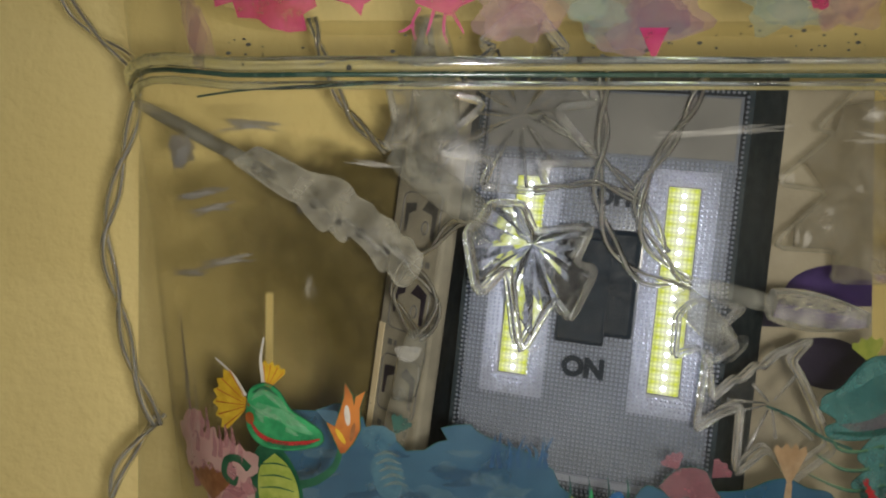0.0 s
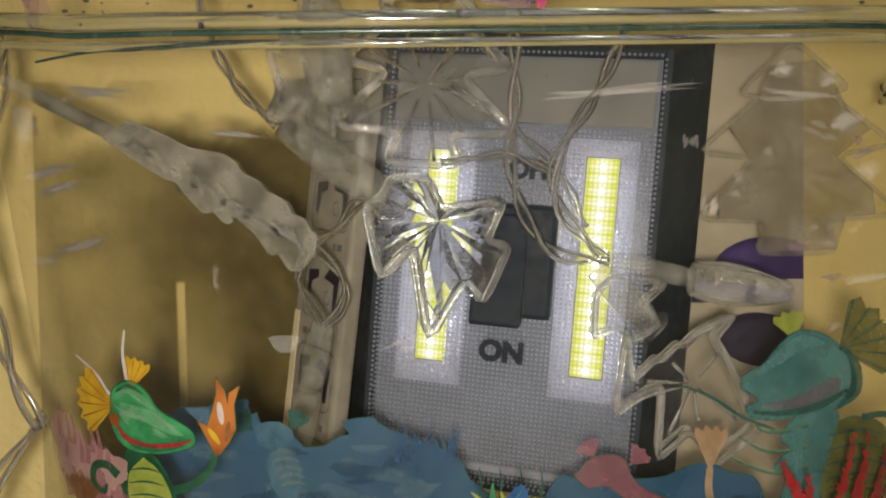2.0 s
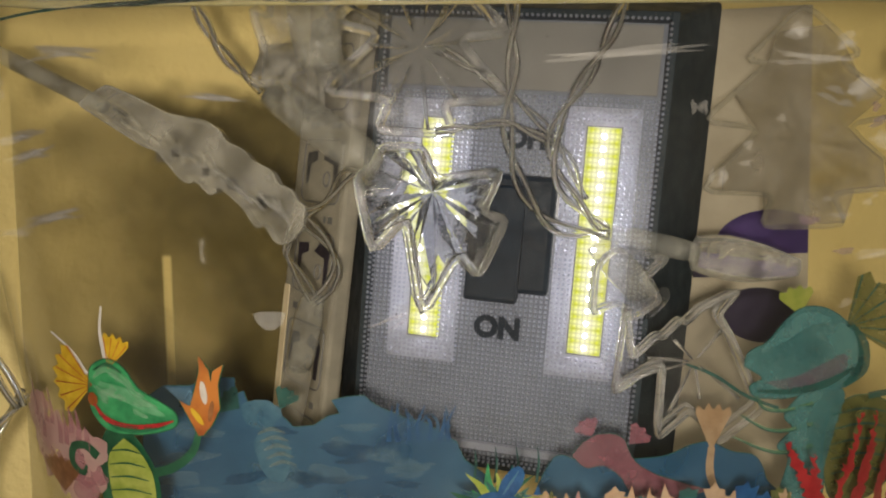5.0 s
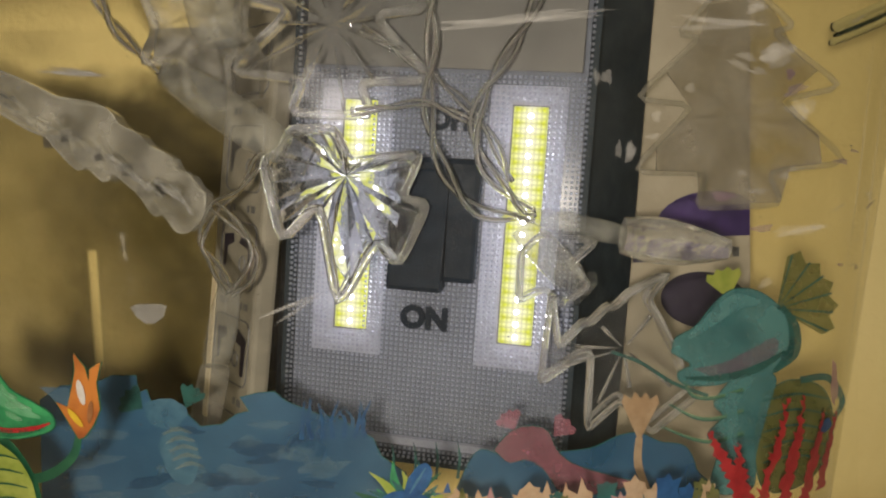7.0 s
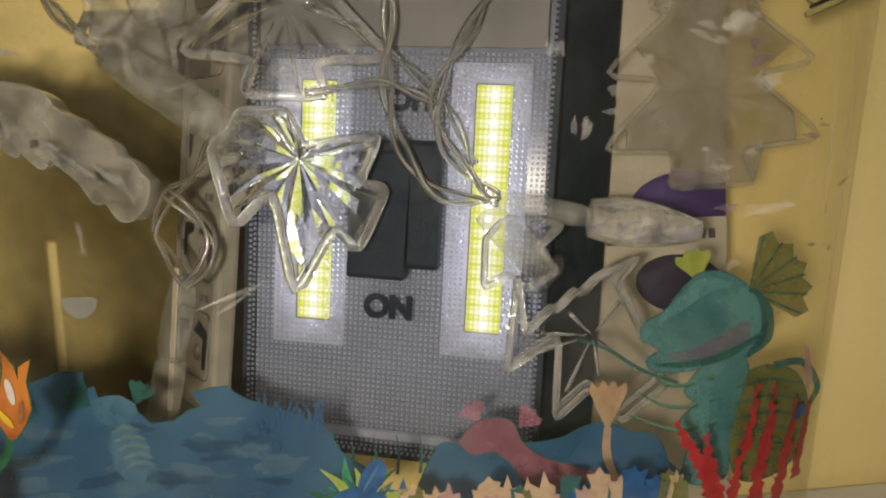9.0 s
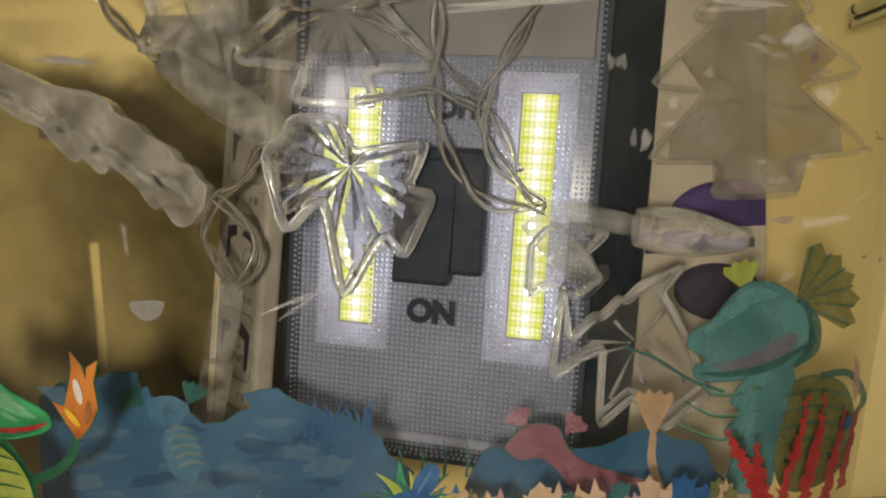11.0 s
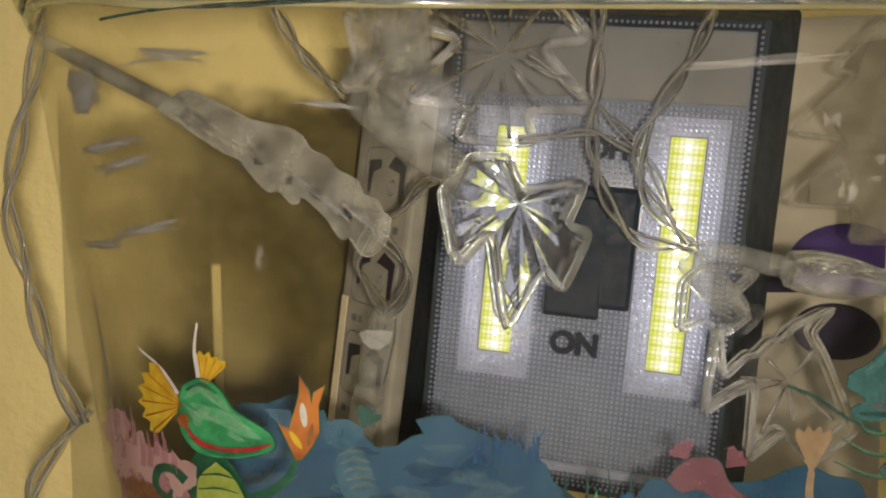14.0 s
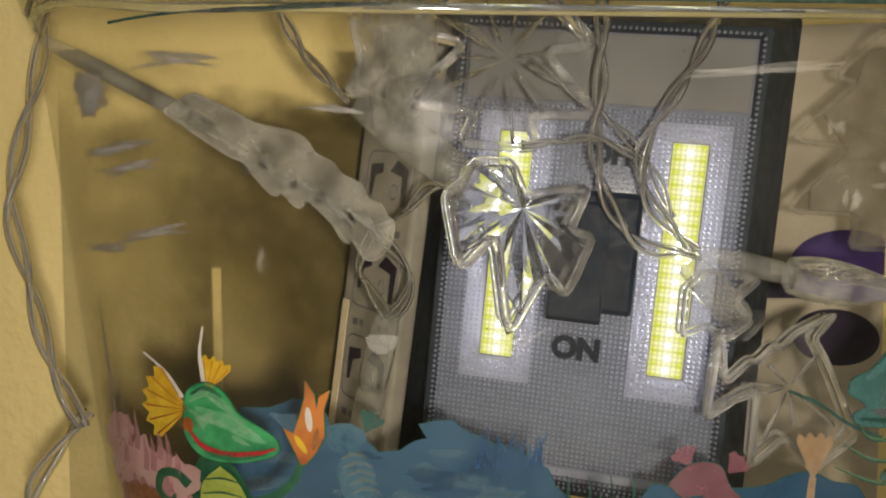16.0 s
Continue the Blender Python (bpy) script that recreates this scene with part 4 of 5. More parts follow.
# raised dotted edge of the lens
for x0, x1, y0, y1 in ((LX0 - 1, LX0 + 0.4, LY0, LY1), (LX1 - 0.4, LX1 + 1, LY0, LY1), (LX0, LX1, LY0 - 1, LY0 + 0.4), (LX0, LX1, LY1 - 0.4, LY1 + 1)):
    bm = bmesh.new()
    n = int(max(x1 - x0, y1 - y0) / 0.9)
    for k in range(n):
        t = (k + 0.5) / n
        p = ((x0 + x1) / 2, y0 + (y1 - y0) * t) if y1 - y0 > x1 - x0 else (x0 + (x1 - x0) * t, (y0 + y1) / 2)
        bmesh.ops.create_icosphere(bm, subdivisions=1, radius=0.00032, matrix=Matrix.Translation((p[0] * mm, p[1] * mm, 0.0008)))
    tagged(part("bead_row", bm, M_DOT, lamp, "row of tiny clear beads"), kind="stuff")
part("upper_panel", boxed((LX0 + 0.9) * mm, (LX1 - 0.9) * mm, 44.8 * mm, (LY1 - 0.9) * mm, 0.00085, 0.0012, bevel=0.0001), M_PANEL, lamp, "dull grey smooth panel above the strips")
part("lens_edge", frustum(LX0 + 0.8, LX1 - 0.8, -18.2, -16.6, 0.8, LX0 + 1.0, LX1 - 1.0, -18.0, -16.8, 1.5), M_BEVEL, lamp, "bright clear lower edge of the lens")
for x in (-18.6, 10.0):
    strip = part("light_strip", boxed((x + 0.2) * mm, (x + 5.8) * mm, 0.5 * mm, 39.6 * mm, -0.0019, -0.0014, bevel=0.0002), M_PHOS, lamp, "glowing yellow strip")
    for k in range(18):
        y = 1.7 + 2.14 * k
        bm = bmesh.new()
        bmesh.ops.create_uvsphere(bm, u_segments=8, v_segments=5, radius=0.00036, matrix=Matrix.Translation(((x + 3.0) * mm, y * mm, -0.0012)))
        part("light_chip", bm, M_CHIP, strip, "tiny glaring white chip")
# the rocker
housing = part("switch_housing", boxed(-6.0 * mm, 6.2 * mm, 10.5 * mm, 30.5 * mm, 0.0008, 0.0034, bevel=0.0009), M_BLACK, lamp, "black switch frame")
bm = bmesh.new()
prof = [(9.2, 0.0010), (9.0, 0.0060), (9.8, 0.0068), (17.0, 0.0052), (23.0, 0.0042), (28.6, 0.0040), (28.8, 0.0010)]
ends = [[bm.verts.new((x * mm, y * mm, z)) for y, z in prof] for x in (-7.6, 1.2)]
bm.faces.new(ends[0])
bm.faces.new(ends[1][::-1])
for k in range(len(prof)):
    n = (k + 1) % len(prof)
    bm.faces.new((ends[0][k], ends[1][k], ends[1][n], ends[0][n]))
bmesh.ops.bevel(bm, geom=bm.edges[:], offset=0.0005, segments=2, affect="EDGES", profile=0.6)
part("rocker", bm, M_BLACK, housing, "black rocker pressed to on")


def lettering(text, size, m, mat, parent, name="lettering", extrude=0.0001, bold=0.0):
    cu = bpy.data.curves.new("text_outline", "FONT")
    cu.body, cu.size, cu.extrude, cu.offset = text, size, extrude, bold
    cu.align_x = "CENTER"
    ob = bpy.data.objects.new("text_outline", cu)
    scene.collection.objects.link(ob)
    me = bpy.data.meshes.new_from_object(ob.evaluated_get(bpy.context.evaluated_depsgraph_get()))
    bpy.data.objects.remove(ob)
    me.materials.clear()
    me.materials.append(mat)
    out = new(name, me)
    out.parent = parent
    out.matrix_local = m
    return out


tagged(lettering("ON", 0.0050, pose(-0.0020, 0.0023, 0.0013), M_BLACK, lamp, bold=0.00028), "black raised letters")
tagged(lettering("OFF", 0.0044, pose(0.0006, 0.0352, 0.0013), M_BLACK, lamp, bold=0.00022), "black raised letters")

# ---- battery box behind the lamp ----
BB = axes_at((-0.0205, 0.1600, 0.0030), (0.62, -0.78, -0.10), (0.135, -0.02, 0.99))
battery = thing("battery_box", "grey plastic battery box with printed marks, turned beside the lamp", "battery box", BB)
part("case", boxed(0.0, 0.0185, 0.0, 0.112, -0.004, 0.0, bevel=0.0009), M_GREYBOX, battery)
# Light on the box's left edge, put in as a pale strip.
part("lit_edge_strip", boxed(0.0006, 0.0026, 0.030, 0.058, 0.0001, 0.0003), M_PALE, battery, "pale strip painting the lit edge")
for k in range(5):
    y = 0.0215 + 0.0180 * k
    bm = bmesh.new()
    loop = [(cx + 0.0018 * math.cos(radians(a0 + w)), cy + 0.0018 * math.sin(radians(a0 + w))) for cx, cy, a0 in ((0.0152, y + 0.0104, 0), (0.0052, y + 0.0104, 90), (0.0052, y + 0.0018, 180), (0.0152, y + 0.0018, 270)) for w in (0, 30, 60, 90)]
    tube(bm, [Vector((x, q, 0.0001)) for x, q in loop], 0.00017, 4, closed=True)
    part("printed_frame", bm, M_DARKPRINT, battery, "thin dark printed frame")
    for shape in (((4.6, 9.6), (8.4, 10.0), (8.6, 8.2), (6.2, 7.4), (5.8, 3.6), (4.8, 3.4)), ((10.6, 8.4), (12.6, 10.6), (16.2, 8.8), (15.8, 2.0), (14.6, 2.0), (14.4, 7.4))):
        bm = bmesh.new()
        f = bm.faces.new([bm.verts.new((x * mm, y + q * mm, 0.00022)) for x, q in shape])
        bmesh.ops.solidify(bm, geom=[f], thickness=0.0001)
        part("printed_mark", bm, M_DPURPLE if k in (1, 2) else M_DARKPRINT, battery, "dark printed mark")
    part("printed_mark", tube(bmesh.new(), [Vector((0.0122 + 0.0011 * math.cos(w), y + 0.0046 + 0.0014 * math.sin(w), 0.0001)) for w in (2 * math.pi * q / 10 for q in range(10))], 0.0002, 4, closed=True), M_DARKPRINT, battery, "small dark printed ring")
    for x0, x1 in ((0.0046, 0.0062), (0.0068, 0.0078), (0.0126, 0.0134), (0.0142, 0.0156)):
        part("printed_mark", boxed(x0, x1, y + 0.0142, y + 0.0155, 0.0001, 0.0002), M_DARKPRINT, battery, "small dark printed bar")

# ---- shade on the wall, painted on an added sheet behind the tub ----
def wall_shade_paint(name):
    """Wall shade painted as olive density: ragged fading top and side, light slit, lit patch."""
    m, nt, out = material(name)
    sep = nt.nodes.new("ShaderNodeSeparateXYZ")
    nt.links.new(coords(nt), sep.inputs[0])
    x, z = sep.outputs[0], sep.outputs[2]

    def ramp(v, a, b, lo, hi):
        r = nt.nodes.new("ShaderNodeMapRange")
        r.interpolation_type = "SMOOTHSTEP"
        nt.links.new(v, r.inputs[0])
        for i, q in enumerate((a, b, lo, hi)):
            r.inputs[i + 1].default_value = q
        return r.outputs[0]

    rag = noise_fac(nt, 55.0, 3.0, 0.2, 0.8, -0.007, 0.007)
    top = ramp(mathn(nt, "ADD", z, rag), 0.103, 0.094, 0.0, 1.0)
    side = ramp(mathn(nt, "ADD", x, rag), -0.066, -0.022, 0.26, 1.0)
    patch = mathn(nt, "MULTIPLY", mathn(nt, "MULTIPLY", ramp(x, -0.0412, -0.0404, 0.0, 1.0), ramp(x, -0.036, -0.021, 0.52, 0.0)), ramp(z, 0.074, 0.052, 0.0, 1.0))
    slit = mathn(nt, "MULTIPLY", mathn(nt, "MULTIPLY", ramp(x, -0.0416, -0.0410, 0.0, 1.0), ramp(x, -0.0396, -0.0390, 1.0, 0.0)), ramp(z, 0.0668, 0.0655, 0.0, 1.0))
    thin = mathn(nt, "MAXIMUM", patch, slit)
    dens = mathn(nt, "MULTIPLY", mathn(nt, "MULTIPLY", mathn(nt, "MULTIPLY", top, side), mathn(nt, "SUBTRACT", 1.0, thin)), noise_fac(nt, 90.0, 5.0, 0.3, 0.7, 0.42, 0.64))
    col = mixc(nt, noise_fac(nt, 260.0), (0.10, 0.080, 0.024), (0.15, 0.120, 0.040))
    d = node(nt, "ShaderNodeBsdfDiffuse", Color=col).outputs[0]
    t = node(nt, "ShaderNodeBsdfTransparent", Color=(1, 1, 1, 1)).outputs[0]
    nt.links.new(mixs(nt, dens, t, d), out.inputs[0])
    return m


# Added sheet: its colour stands in for shadow cast on the wall.
olive = thing("wall_shade_sheet", "added sheet painted with the wall's shade and a slit of light, behind the tub", "film")
part("sheet", boxed(-0.072, 0.012, 0.1698, 0.1701, 0.0, 0.112), wall_shade_paint("painted_wall_shade"), olive)

# ---- grey card with purple print, beside the lamp ----
CARD = axes_at((0.0600, 0.1500, 0.0035), (0.985, -0.17, 0.0), (0.0, -0.03, 1.0))
card = thing("printed_card", "grey card with purple printed marks, standing behind the ornaments", "card", CARD)
part("sheet", boxed(-0.004, 0.0305, 0.0, 0.108, -0.0012, 0.0, bevel=0.0003), M_CARD, card)


def card_print(outline, mat, label):
    bm = bmesh.new()
    f = bm.faces.new([bm.verts.new((x * mm, y * mm, 0.0001)) for x, y in outline])
    bmesh.ops.solidify(bm, geom=[f], thickness=-0.0001)
    return part("printed_mark", bm, mat, card, label)


card_print([(30.3 if x > 30.3 else x, max(y, 61.5)) for x, y in blob_outline(24.0, 62.5, 11.0, 7.5, -4)], M_PURPLE, "purple printed half oval")
card_print([(min(x, 30.3), y) for x, y in blob_outline(22.0, 49.5, 8.0, 5.4, -8)], M_DPURPLE, "dark purple printed oval")
card_print([(9, 57), (16, 57), (16, 61.5), (9, 61.5)], M_DPURPLE, "dark printed block")
for k in range(7):
    card_print([(17 + 1.7 * k, 57.6), (18.2 + 1.7 * k, 57.6), (18.2 + 1.7 * k, 59.4), (17 + 1.7 * k, 59.4)], M_DARKPRINT, "small dark printed bar")

# ---- clear ornaments ----
FIR_HALF = ((0.0, 31.0), (9.0, 22.0), (5.5, 21.2), (16.2, 12.0), (6.6, 10.4), (17.0, 0.0), (4.6, -0.8), (6.8, -6.4))
SPRIG_HALF = ((0.0, 28.0), (4.3, 16.0), (9.0, 19.5), (8.3, 12.0), (13.0, 13.5), (10.2, 5.5), (14.0, 0.0), (5.0, 0.0), (5.0, -7.0))


def mirrored(half, scale):
    """A whole outline in metres from its right half in millimetres."""
    half = [(x * scale * 0.001, y * scale * 0.001) for x, y in half]
    return half + [(-x, y) for x, y in half[::-1] if x > 0]


FLAKE = ((-0.1, 27.8), (-5.5, 17.0), (-9.2, 20.9), (-13.4, 11.2), (-9.0, 10.6), (-11.8, 3.6), (-6.8, 4.5), (-0.8, 6.0), (1.9, 1.1), (8.1, 1.8), (9.2, 4.8), (11.8, 6.9), (8.6, 18.1), (3.4, 11.8))


def ornament(name, label, m, h=1.0, mat=None, amp=1.0, web=None, rod=0.00095, group="clear ornaments", half=FIR_HALF, deep=0.0028, pleats=22):
    """A clear moulded tree: rod-like rim, thin web, pleats that run out from the middle, and a socket."""
    ob = thing(name, label, "ornament", m, group)
    mat = mat or M_EDGE
    rnd = random.Random(len(label))
    line = mirrored(half, h) if half[0][0] == 0 else [(x * 0.001 * h, y * 0.001 * h) for x, y in half]
    rim = []
    for i, (x, y) in enumerate(line):
        nx, ny = line[(i + 1) % len(line)]
        rim += [Vector((x + (nx - x) * k / 5, y + (ny - y) * k / 5, 0)) for k in range(5)]
    soft = [(rim[i - 1] + rim[i] * 2 + rim[(i + 1) % len(rim)]) / 4 for i in range(len(rim))]
    part("rim", tube(bmesh.new(), soft, rod, 8, closed=True), mat, ob, "thick clear edge", smooth=True)
    if deep:
        back = [Vector((v.x * 0.97, v.y * 0.97 + 0.0003, -deep)) for v in soft]
        part("rim", tube(bmesh.new(), back, rod * 0.6, 6, closed=True), mat, ob, "thin clear back edge", smooth=True)
        bm = bmesh.new()
        pair = [(bm.verts.new(v), bm.verts.new(w)) for v, w in zip(soft, back)]
        for p, q in zip(pair, pair[1:] + pair[:1]):
            bm.faces.new((p[0], q[0], q[1], p[1]))
        part("side_wall", bm, M_WEB, ob, "thin clear side wall", smooth=True)
    bm = bmesh.new()
    n = pleats
    cx, cy = 0.0, 0.008 * h
    inside = []
    for k in range(n):
        a = 2 * math.pi * (k + rnd.uniform(-0.25, 0.25)) / n
        d = Vector((math.cos(a), math.sin(a)))
        far = 0.03 * h
        for i in range(len(line)):
            p, q = Vector(line[i]) - Vector((cx, cy)), Vector(line[(i + 1) % len(line)]) - Vector((cx, cy))
            e = q - p
            den = d.x * e.y - d.y * e.x
            if abs(den) > 1e-12:
                t = (p.x * e.y - p.y * e.x) / den
                s = (p.x * d.y - p.y * d.x) / den
                if t > 0 and 0 <= s <= 1:
                    far = min(far, t)
        inside.append((cx + d.x * far * 0.97, cy + d.y * far * 0.97, 0.0011 if k % 2 else -0.0007))
    lower = bm.verts.new((cx, cy, -0.0008))
    hub = bm.verts.new((cx, cy, 0.0014))
    mid, edge, under = [], [], []
    for k, (x, y, z) in enumerate(inside):
        mid.append(bm.verts.new((cx + (x - cx) * 0.55, cy + (y - cy) * 0.55, 0.0002 + 0.0015 * amp if k % 2 else 0.0002)))
        edge.append(bm.verts.new((x, y, 0.0007 if k % 2 else 0.0)))
        under.append(bm.verts.new((x, y, -0.0006)))
    for k in range(n):
        q = (k + 1) % n
        bm.faces.new((hub, mid[k], mid[q]))
        bm.faces.new((mid[k], edge[k], edge[q], mid[q]))
        bm.faces.new((edge[k], under[k], under[q], edge[q]))
        bm.faces.new((lower, under[q], under[k]))
    if web and rod > 0.0006:
        for k in range(1, n, 2):
            x, y, z = inside[k]
            part("rib", tube(bmesh.new(), [Vector((cx + (x - cx) * q / 5, cy + (y - cy) * q / 5, 0.0016 - 0.0002 * q)) for q in range(1, 6)], lambda t: 0.0003 * min(1, 0.1 + 3 * t), 6), M_WIRE, ob, smooth=True)
    part("web", bm, web or (M_TREE if mat is M_EDGE else mat), ob, "pleated clear web")
    return ob


def socket(parent, a, b, radius):
    """Frosted sleeve from a to b that holds a bulb."""
    a, b = Vector(a), Vector(b)
    path = [a + (b - a) * k / 8 for k in range(9)]
    return part("socket", tube(bmesh.new(), path, lambda t: radius * (0.72 + 0.28 * min(1, t * 3)) * (1 - 0.25 * max(0, t - 0.85) / 0.15), 10), M_FROST, parent, "frosted plastic sleeve", smooth=True)


ornament("tree_ornament", "clear plastic tree ornament hanging upside down before the lamp", axes_at((0.0175, 0.1232, 0.0855), (-0.955, -0.28, 0.10), (-0.15, -0.05, -1.0)), 1.0, None, 0.8, half=FLAKE, rod=0.0008, pleats=34)
ornament("tree_ornament", "clear plastic tree ornament upright behind the upper ridge", axes_at((0.0152, 0.1290, 0.0935), (0.98, 0.05, -0.06), (-0.03, -0.02, 1.0)), 0.93, None, 1.6, M_WEB, half=FIR_HALF, rod=0.0008, deep=0.0022)
ornament("tree_ornament", "dusty clear tree ornament standing by the tub's side wall", axes_at((0.0800, 0.1285, 0.0770), (0.97, -0.20, 0.0), (0.02, 0.0, 1.0)), 1.0, M_FAINT, 0.9, M_DUSTWEB, 0.0005, half=FIR_HALF, deep=0)
ornament("tree_ornament", "small clear tree ornament seen nearly edge on", axes_at((-0.0020, 0.1215, 0.0950), (0.55, 0.75, 0.2), (0.1, -0.2, 1.0)), 0.75, M_MILK, 1.0, None, 0.0006, half=SPRIG_HALF, deep=0)


def moulded_slab(name, label, origin, outline, thick, mat, rim_mat, rod):
    """A clear moulded piece seen from the side: a thick slab of stepped outline with a rod-like edge and ribs across it."""
    ob = thing(name, label, "ornament", axes_at(origin, (1, 0, 0), (0, 0, 1)), "clear ornaments")
    pts = [Vector((x * mm, y * mm, 0)) for x, y in outline]
    edge = []
    for k, p in enumerate(pts):
        q = pts[(k + 1) % len(pts)]
        n = max(2, int((q - p).length / 0.0007))
        edge += [p + (q - p) * (i / n) for i in range(n)]
    edge = [(edge[k - 1] + edge[k] * 2 + edge[(k + 1) % len(edge)]) / 4 for k in range(len(edge))]
    bm = bmesh.new()
    front, back = [bm.verts.new(v) for v in edge], [bm.verts.new(v - Vector((0, 0, thick))) for v in edge]
    for k in range(len(edge)):
        n = (k + 1) % len(edge)
        bm.faces.new((front[k], front[n], back[n], back[k]))
    for loop in (front, back):
        bmesh.ops.triangle_fill(bm, edges=[bm.edges.get((loop[k], loop[(k + 1) % len(loop)])) for k in range(len(loop))], use_beauty=True)
    part("body", bm, mat, ob, "thick clear plastic body")
    part("rim", tube(bmesh.new(), edge, rod, 7, closed=True), rim_mat, ob, "thick clear edge", smooth=True)
    part("rim", tube(bmesh.new(), [v * 0.96 - Vector((0, 0, thick)) for v in edge], rod * 0.8, 6, closed=True), rim_mat, ob, "thick clear edge", smooth=True)
    return ob


chunk = moulded_slab("tree_ornament", "milky clear tree ornament seen from its side", (-0.0300, 0.1168, 0.0885), ((-3.6, 2.6), (0.4, -0.2), (5.4, -3.6), (7.6, -4.4), (8.2, -5.6), (10.9, -8.9), (12.0, -9.1), (12.2, -8.2), (14.4, -10.8), (15.4, -10.6), (15.6, -9.2), (19.3, -12.8), (20.8, -15.6), (21.8, -15.8), (22.0, -15.0), (23.9, -18.2), (25.6, -18.2), (27.6, -16.0), (28.2, -12.6), (27.0, -12.2), (26.4, -10.2), (24.2, -9.6), (23.8, -7.6), (20.4, -5.8), (19.8, -4.4), (17.0, -3.2), (16.2, -1.4), (14.3, -0.1), (9.0, 0.9), (4.6, 3.4), (0.6, 5.2)), 0.0045, M_CHUNK, M_CHUNK, 0.00016)
rnd = random.Random(12)
for k in range(24):
    x = 2.0 + 1.0 * k
    top, low = 4.0 - 0.62 * x, -0.6 - 0.66 * x
    a, b = Vector((x - 0.5, top + rnd.uniform(-2.2, 0.2), 0.3)) * mm, Vector((x + rnd.uniform(0.2, 2.6), low + rnd.uniform(0.8, 3.0), 0.4)) * mm
    part("rib", tube(bmesh.new(), [a + (b - a) * q / 4 for q in range(5)], rnd.uniform(0.00016, 0.0004), 5), M_EDGE if k > 13 else M_CHUNK, chunk)
for k in range(9):
    x = 9.0 + 2.0 * k
    y, w = 1.6 - 0.62 * x + rnd.uniform(-1.2, 0.8), rnd.uniform(1.0, 1.9)
    part("facet", boxed((x - w) * mm, (x + w) * mm, (y - w * 0.6) * mm, (y + w * 0.5) * mm, 0.0002, 0.0006 + 0.0002 * rnd.random()), M_WEB, chunk, "small clear moulded step")
moulded_slab("tree_ornament", "small spiky clear ornament before the lit strip", (0.0450, 0.1235, 0.0625), ((-2.5, -5.0), (-1.8, 2.5), (1.2, 5.2), (6.3, 4.7), (9.8, 3.6), (6.0, 0.4), (8.6, -3.1), (4.1, -6.0), (1.6, -3.2)), 0.0022, M_WEB, M_EDGE, 0.0005)
fir = moulded_slab("tree_ornament", "clear plastic tree ornament lying on its side beside the lamp", (0.0625, 0.1195, 0.0575), ((-15.7, 1.9), (-17.9, -11.8), (-12.4, -8.4), (-10.0, -7.6), (-11.0, -19.3), (-5.9, -15.2), (-4.8, -16.0), (-1.2, -20.4), (5.7, -15.3), (3.2, -9.0), (0.8, -3.4), (-1.2, 0.0), (2.1, 3.7), (-4.0, 1.0), (-6.4, -1.3), (-7.2, -0.6), (-10.2, -3.5), (-11.0, -3.0), (-15.0, -6.6)), 0.0022, M_WEB, M_EDGE, 0.00055)
for x, y in ((-15.5, -9.6), (-9.6, -15.6), (-4.4, -13.4), (2.2, -13.6), (-0.8, -2.2), (-8.6, -3.6), (-13.0, -6.4)):
    part("rib", tube(bmesh.new(), [Vector((-5.2 + (x + 5.2) * q, -7.2 + (y + 7.2) * q, 0.4)) * mm for q in (0.12, 0.4, 0.7, 0.95)], lambda t: 0.00016 + 0.0002 * t, 6), M_EDGE, fir, smooth=True)


def bulb_holder(label, a, b, c, radius=0.0021, swell=0.5, mat=None):
    """A cord end: frosted sleeve from a to b, clear faceted bulb cover from b to c."""
    ob = thing("bulb_holder", label, "fairy light", group="fairy light bulbs")
    socket(ob, a, b, radius)
    b, c = Vector(b), Vector(c)
    path = [b + (c - b) * k / 6 for k in range(7)]
    part("bulb_cover", tube(bmesh.new(), path, lambda t: radius * (0.9 + swell * math.sin(math.pi * min(1, t * 0.8 + 0.2))), 7), mat or M_WEB, ob, "clear faceted cover")
    return ob


bulb_holder("frosted sleeve and clear bulb cover on a cord", (0.0455, 0.1240, 0.0705), (0.0580, 0.1205, 0.0672), (0.0735, 0.1190, 0.0645), 0.0018, 1.15, M_DUSTY)
bulb_holder("frosted sleeve on a cord above the upside-down ornament", (-0.0070, 0.1200, 0.0930), (0.0085, 0.1190, 0.0815), (0.0120, 0.1200, 0.0796), 0.0031)
bulb_holder("frosted sleeve on a cord beside the lit strip", (0.0430, 0.1225, 0.0690), (0.0510, 0.1215, 0.0600), (0.0525, 0.1210, 0.0585), 0.0026)
bulb_holder("long frosted sleeve leaning by the tub's side", (-0.0500, 0.1190, 0.1012), (-0.0300, 0.1178, 0.0906), (-0.0270, 0.1175, 0.0888), 0.0013, 0.1)
bulb_holder("upright frosted sleeve under the ridge", (-0.0010, 0.1170, 0.1150), (0.0010, 0.1180, 0.0960), (0.0030, 0.1190, 0.0880), 0.0038)
bulb_holder("dull frosted sleeve hanging from a cord loop", (-0.0032, 0.1330, 0.0610), (-0.0062, 0.1325, 0.0480), (-0.0092, 0.1320, 0.0350), 0.0025, 0.1, M_FAINT)

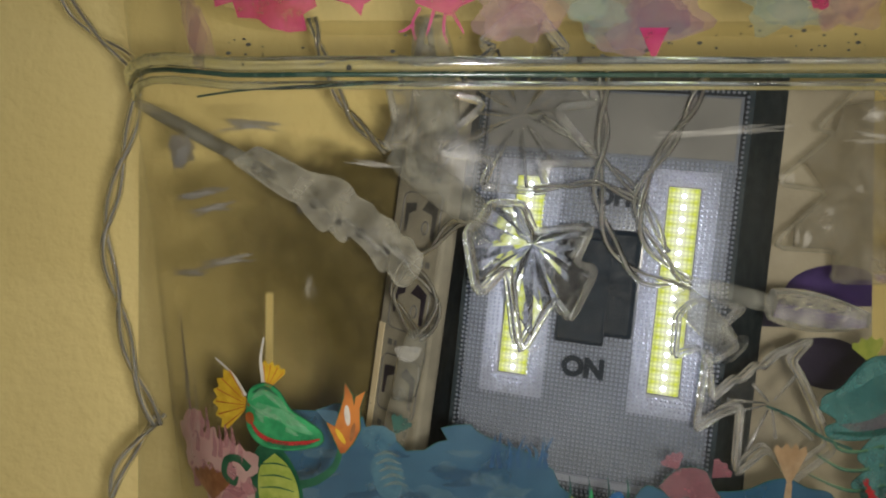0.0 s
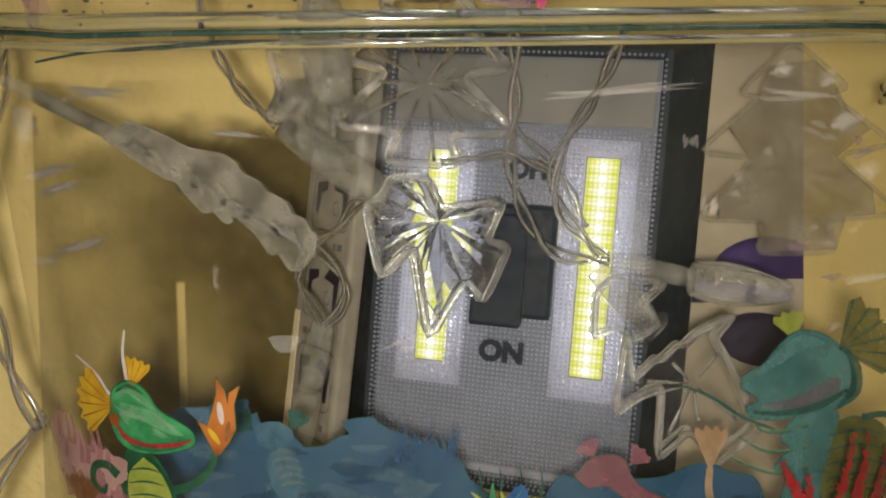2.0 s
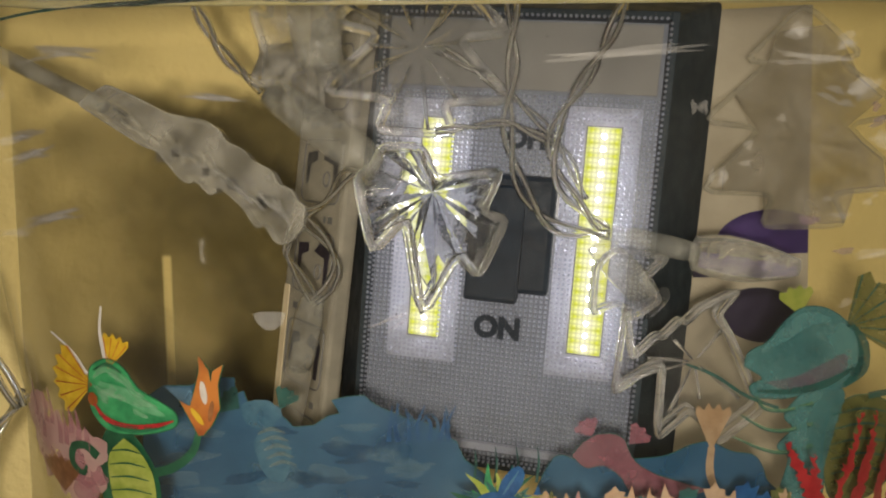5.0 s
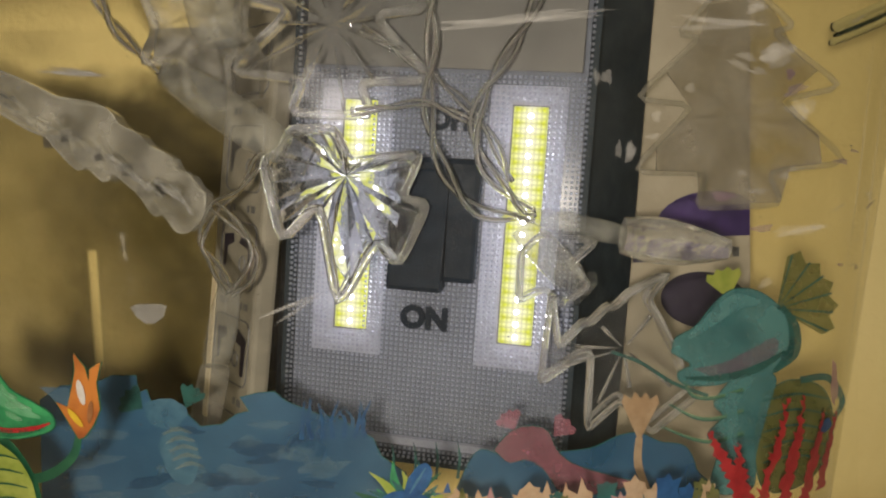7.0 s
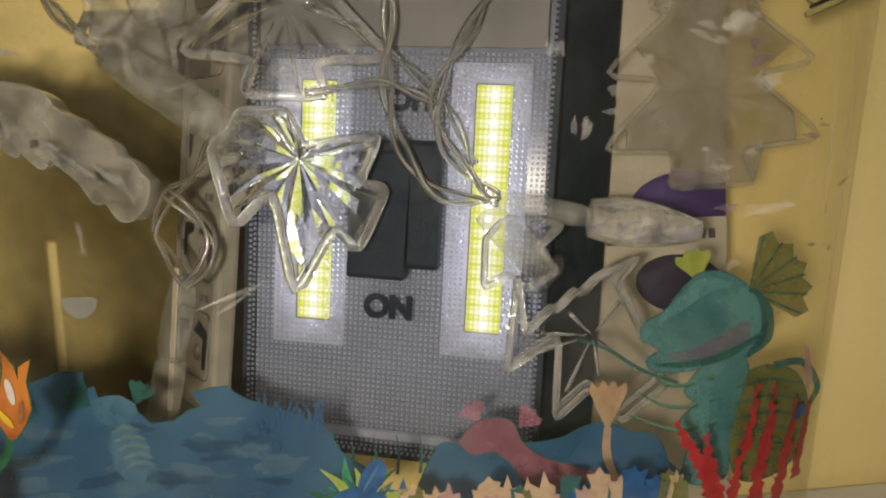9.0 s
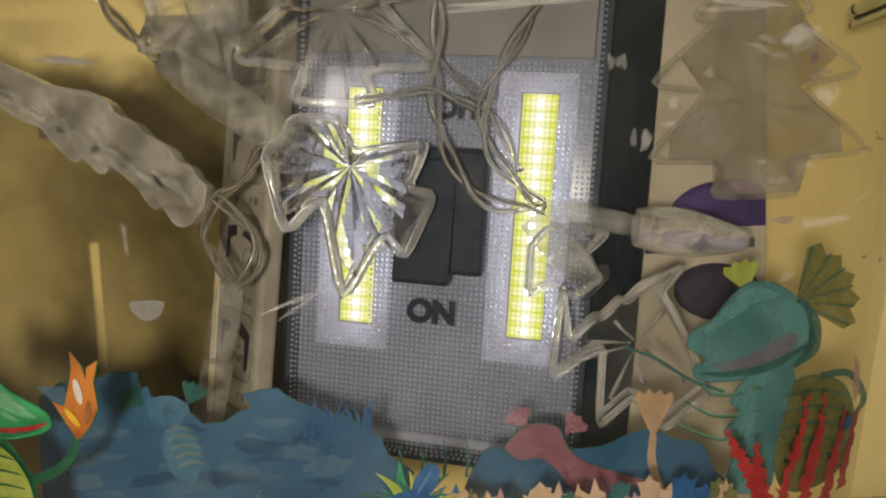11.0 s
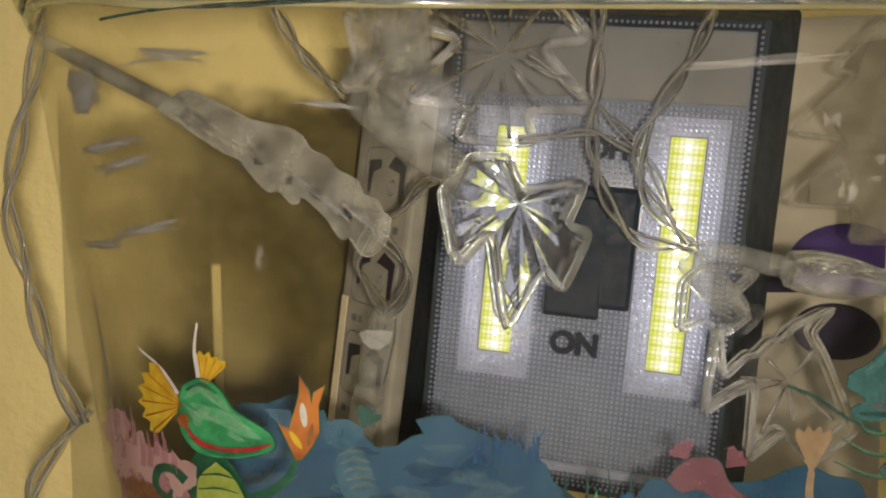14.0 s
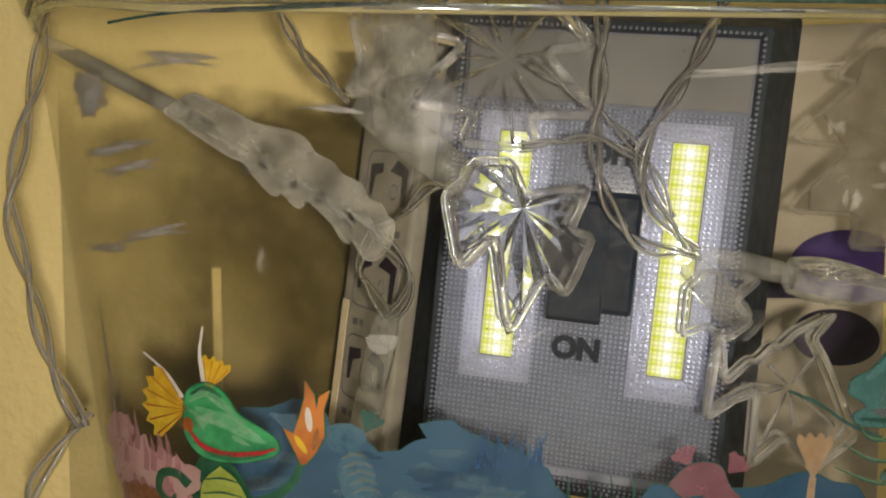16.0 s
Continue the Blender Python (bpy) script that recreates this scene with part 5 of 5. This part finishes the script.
# ---- cords ----
twisted_cord([(-0.072, 0.128, 0.135), (-0.067, 0.128, 0.122), (-0.062, 0.128, 0.116), (-0.0545, 0.128, 0.1095), (-0.0545, 0.128, 0.102), (-0.058, 0.128, 0.088), (-0.0598, 0.128, 0.078), (-0.0572, 0.128, 0.066), (-0.0548, 0.128, 0.055), (-0.0512, 0.130, 0.044)], "clear twisted cord hanging outside the tub", pitch=0.027, spread=1.5)
twisted_cord([(-0.0512, 0.132, 0.046), (-0.0545, 0.130, 0.041), (-0.0575, 0.128, 0.036), (-0.059, 0.128, 0.030), (-0.060, 0.126, 0.018), (-0.061, 0.120, 0.003)], "clear twisted cord lying down onto the table", pitch=0.027, spread=1.5)
twisted_cord([(-0.022, 0.126, 0.118), (-0.0185, 0.124, 0.107), (-0.0135, 0.122, 0.0985), (-0.008, 0.121, 0.0935)], "clear twisted cord inside the tub", pitch=0.014)
twisted_cord([(0.031, 0.128, 0.112), (0.031, 0.128, 0.101), (0.0305, 0.128, 0.094), (0.0300, 0.128, 0.086), (0.0325, 0.127, 0.077), (0.0375, 0.1265, 0.0715), (0.0455, 0.124, 0.0703)], "clear twisted cord before the lamp", pitch=0.020, spread=1.4)
twisted_cord([(0.050, 0.126, 0.110), (0.0455, 0.127, 0.100), (0.0395, 0.127, 0.091), (0.0370, 0.127, 0.085), (0.0382, 0.127, 0.079), (0.0420, 0.126, 0.074), (0.0450, 0.125, 0.0708)], "clear twisted cord before the lamp", pitch=0.020, spread=1.4)
twisted_cord([(0.0200, 0.130, 0.101), (0.0280, 0.130, 0.0955), (0.0320, 0.130, 0.0925), (0.0365, 0.1295, 0.088), (0.0400, 0.129, 0.083), (0.0425, 0.1275, 0.076)], "clear twisted cord before the lamp", pitch=0.018, radius=0.0004, spread=1.4)
twisted_cord([(0.0085, 0.123, 0.0810), (0.0036, 0.130, 0.0812), (-0.0010, 0.134, 0.0765), (-0.0056, 0.136, 0.0738), (-0.0082, 0.136, 0.0683), (-0.0066, 0.136, 0.0650), (-0.0034, 0.1335, 0.0600)], "clear twisted cord loop before the battery box", radius=0.00042, pitch=0.028, spread=1.7)
twisted_cord([(-0.0056, 0.135, 0.0742), (-0.0014, 0.135, 0.0700), (0.0006, 0.135, 0.0658), (-0.0006, 0.134, 0.0620), (-0.0032, 0.1330, 0.0596)], "clear twisted cord loop before the battery box", radius=0.00042, pitch=0.028, spread=1.7)
twisted_cord([(0.0180, 0.127, 0.0875), (0.0240, 0.126, 0.0880), (0.0300, 0.127, 0.0885), (0.0380, 0.128, 0.0850)], "clear twisted cord before the lamp", pitch=0.016, radius=0.0004)
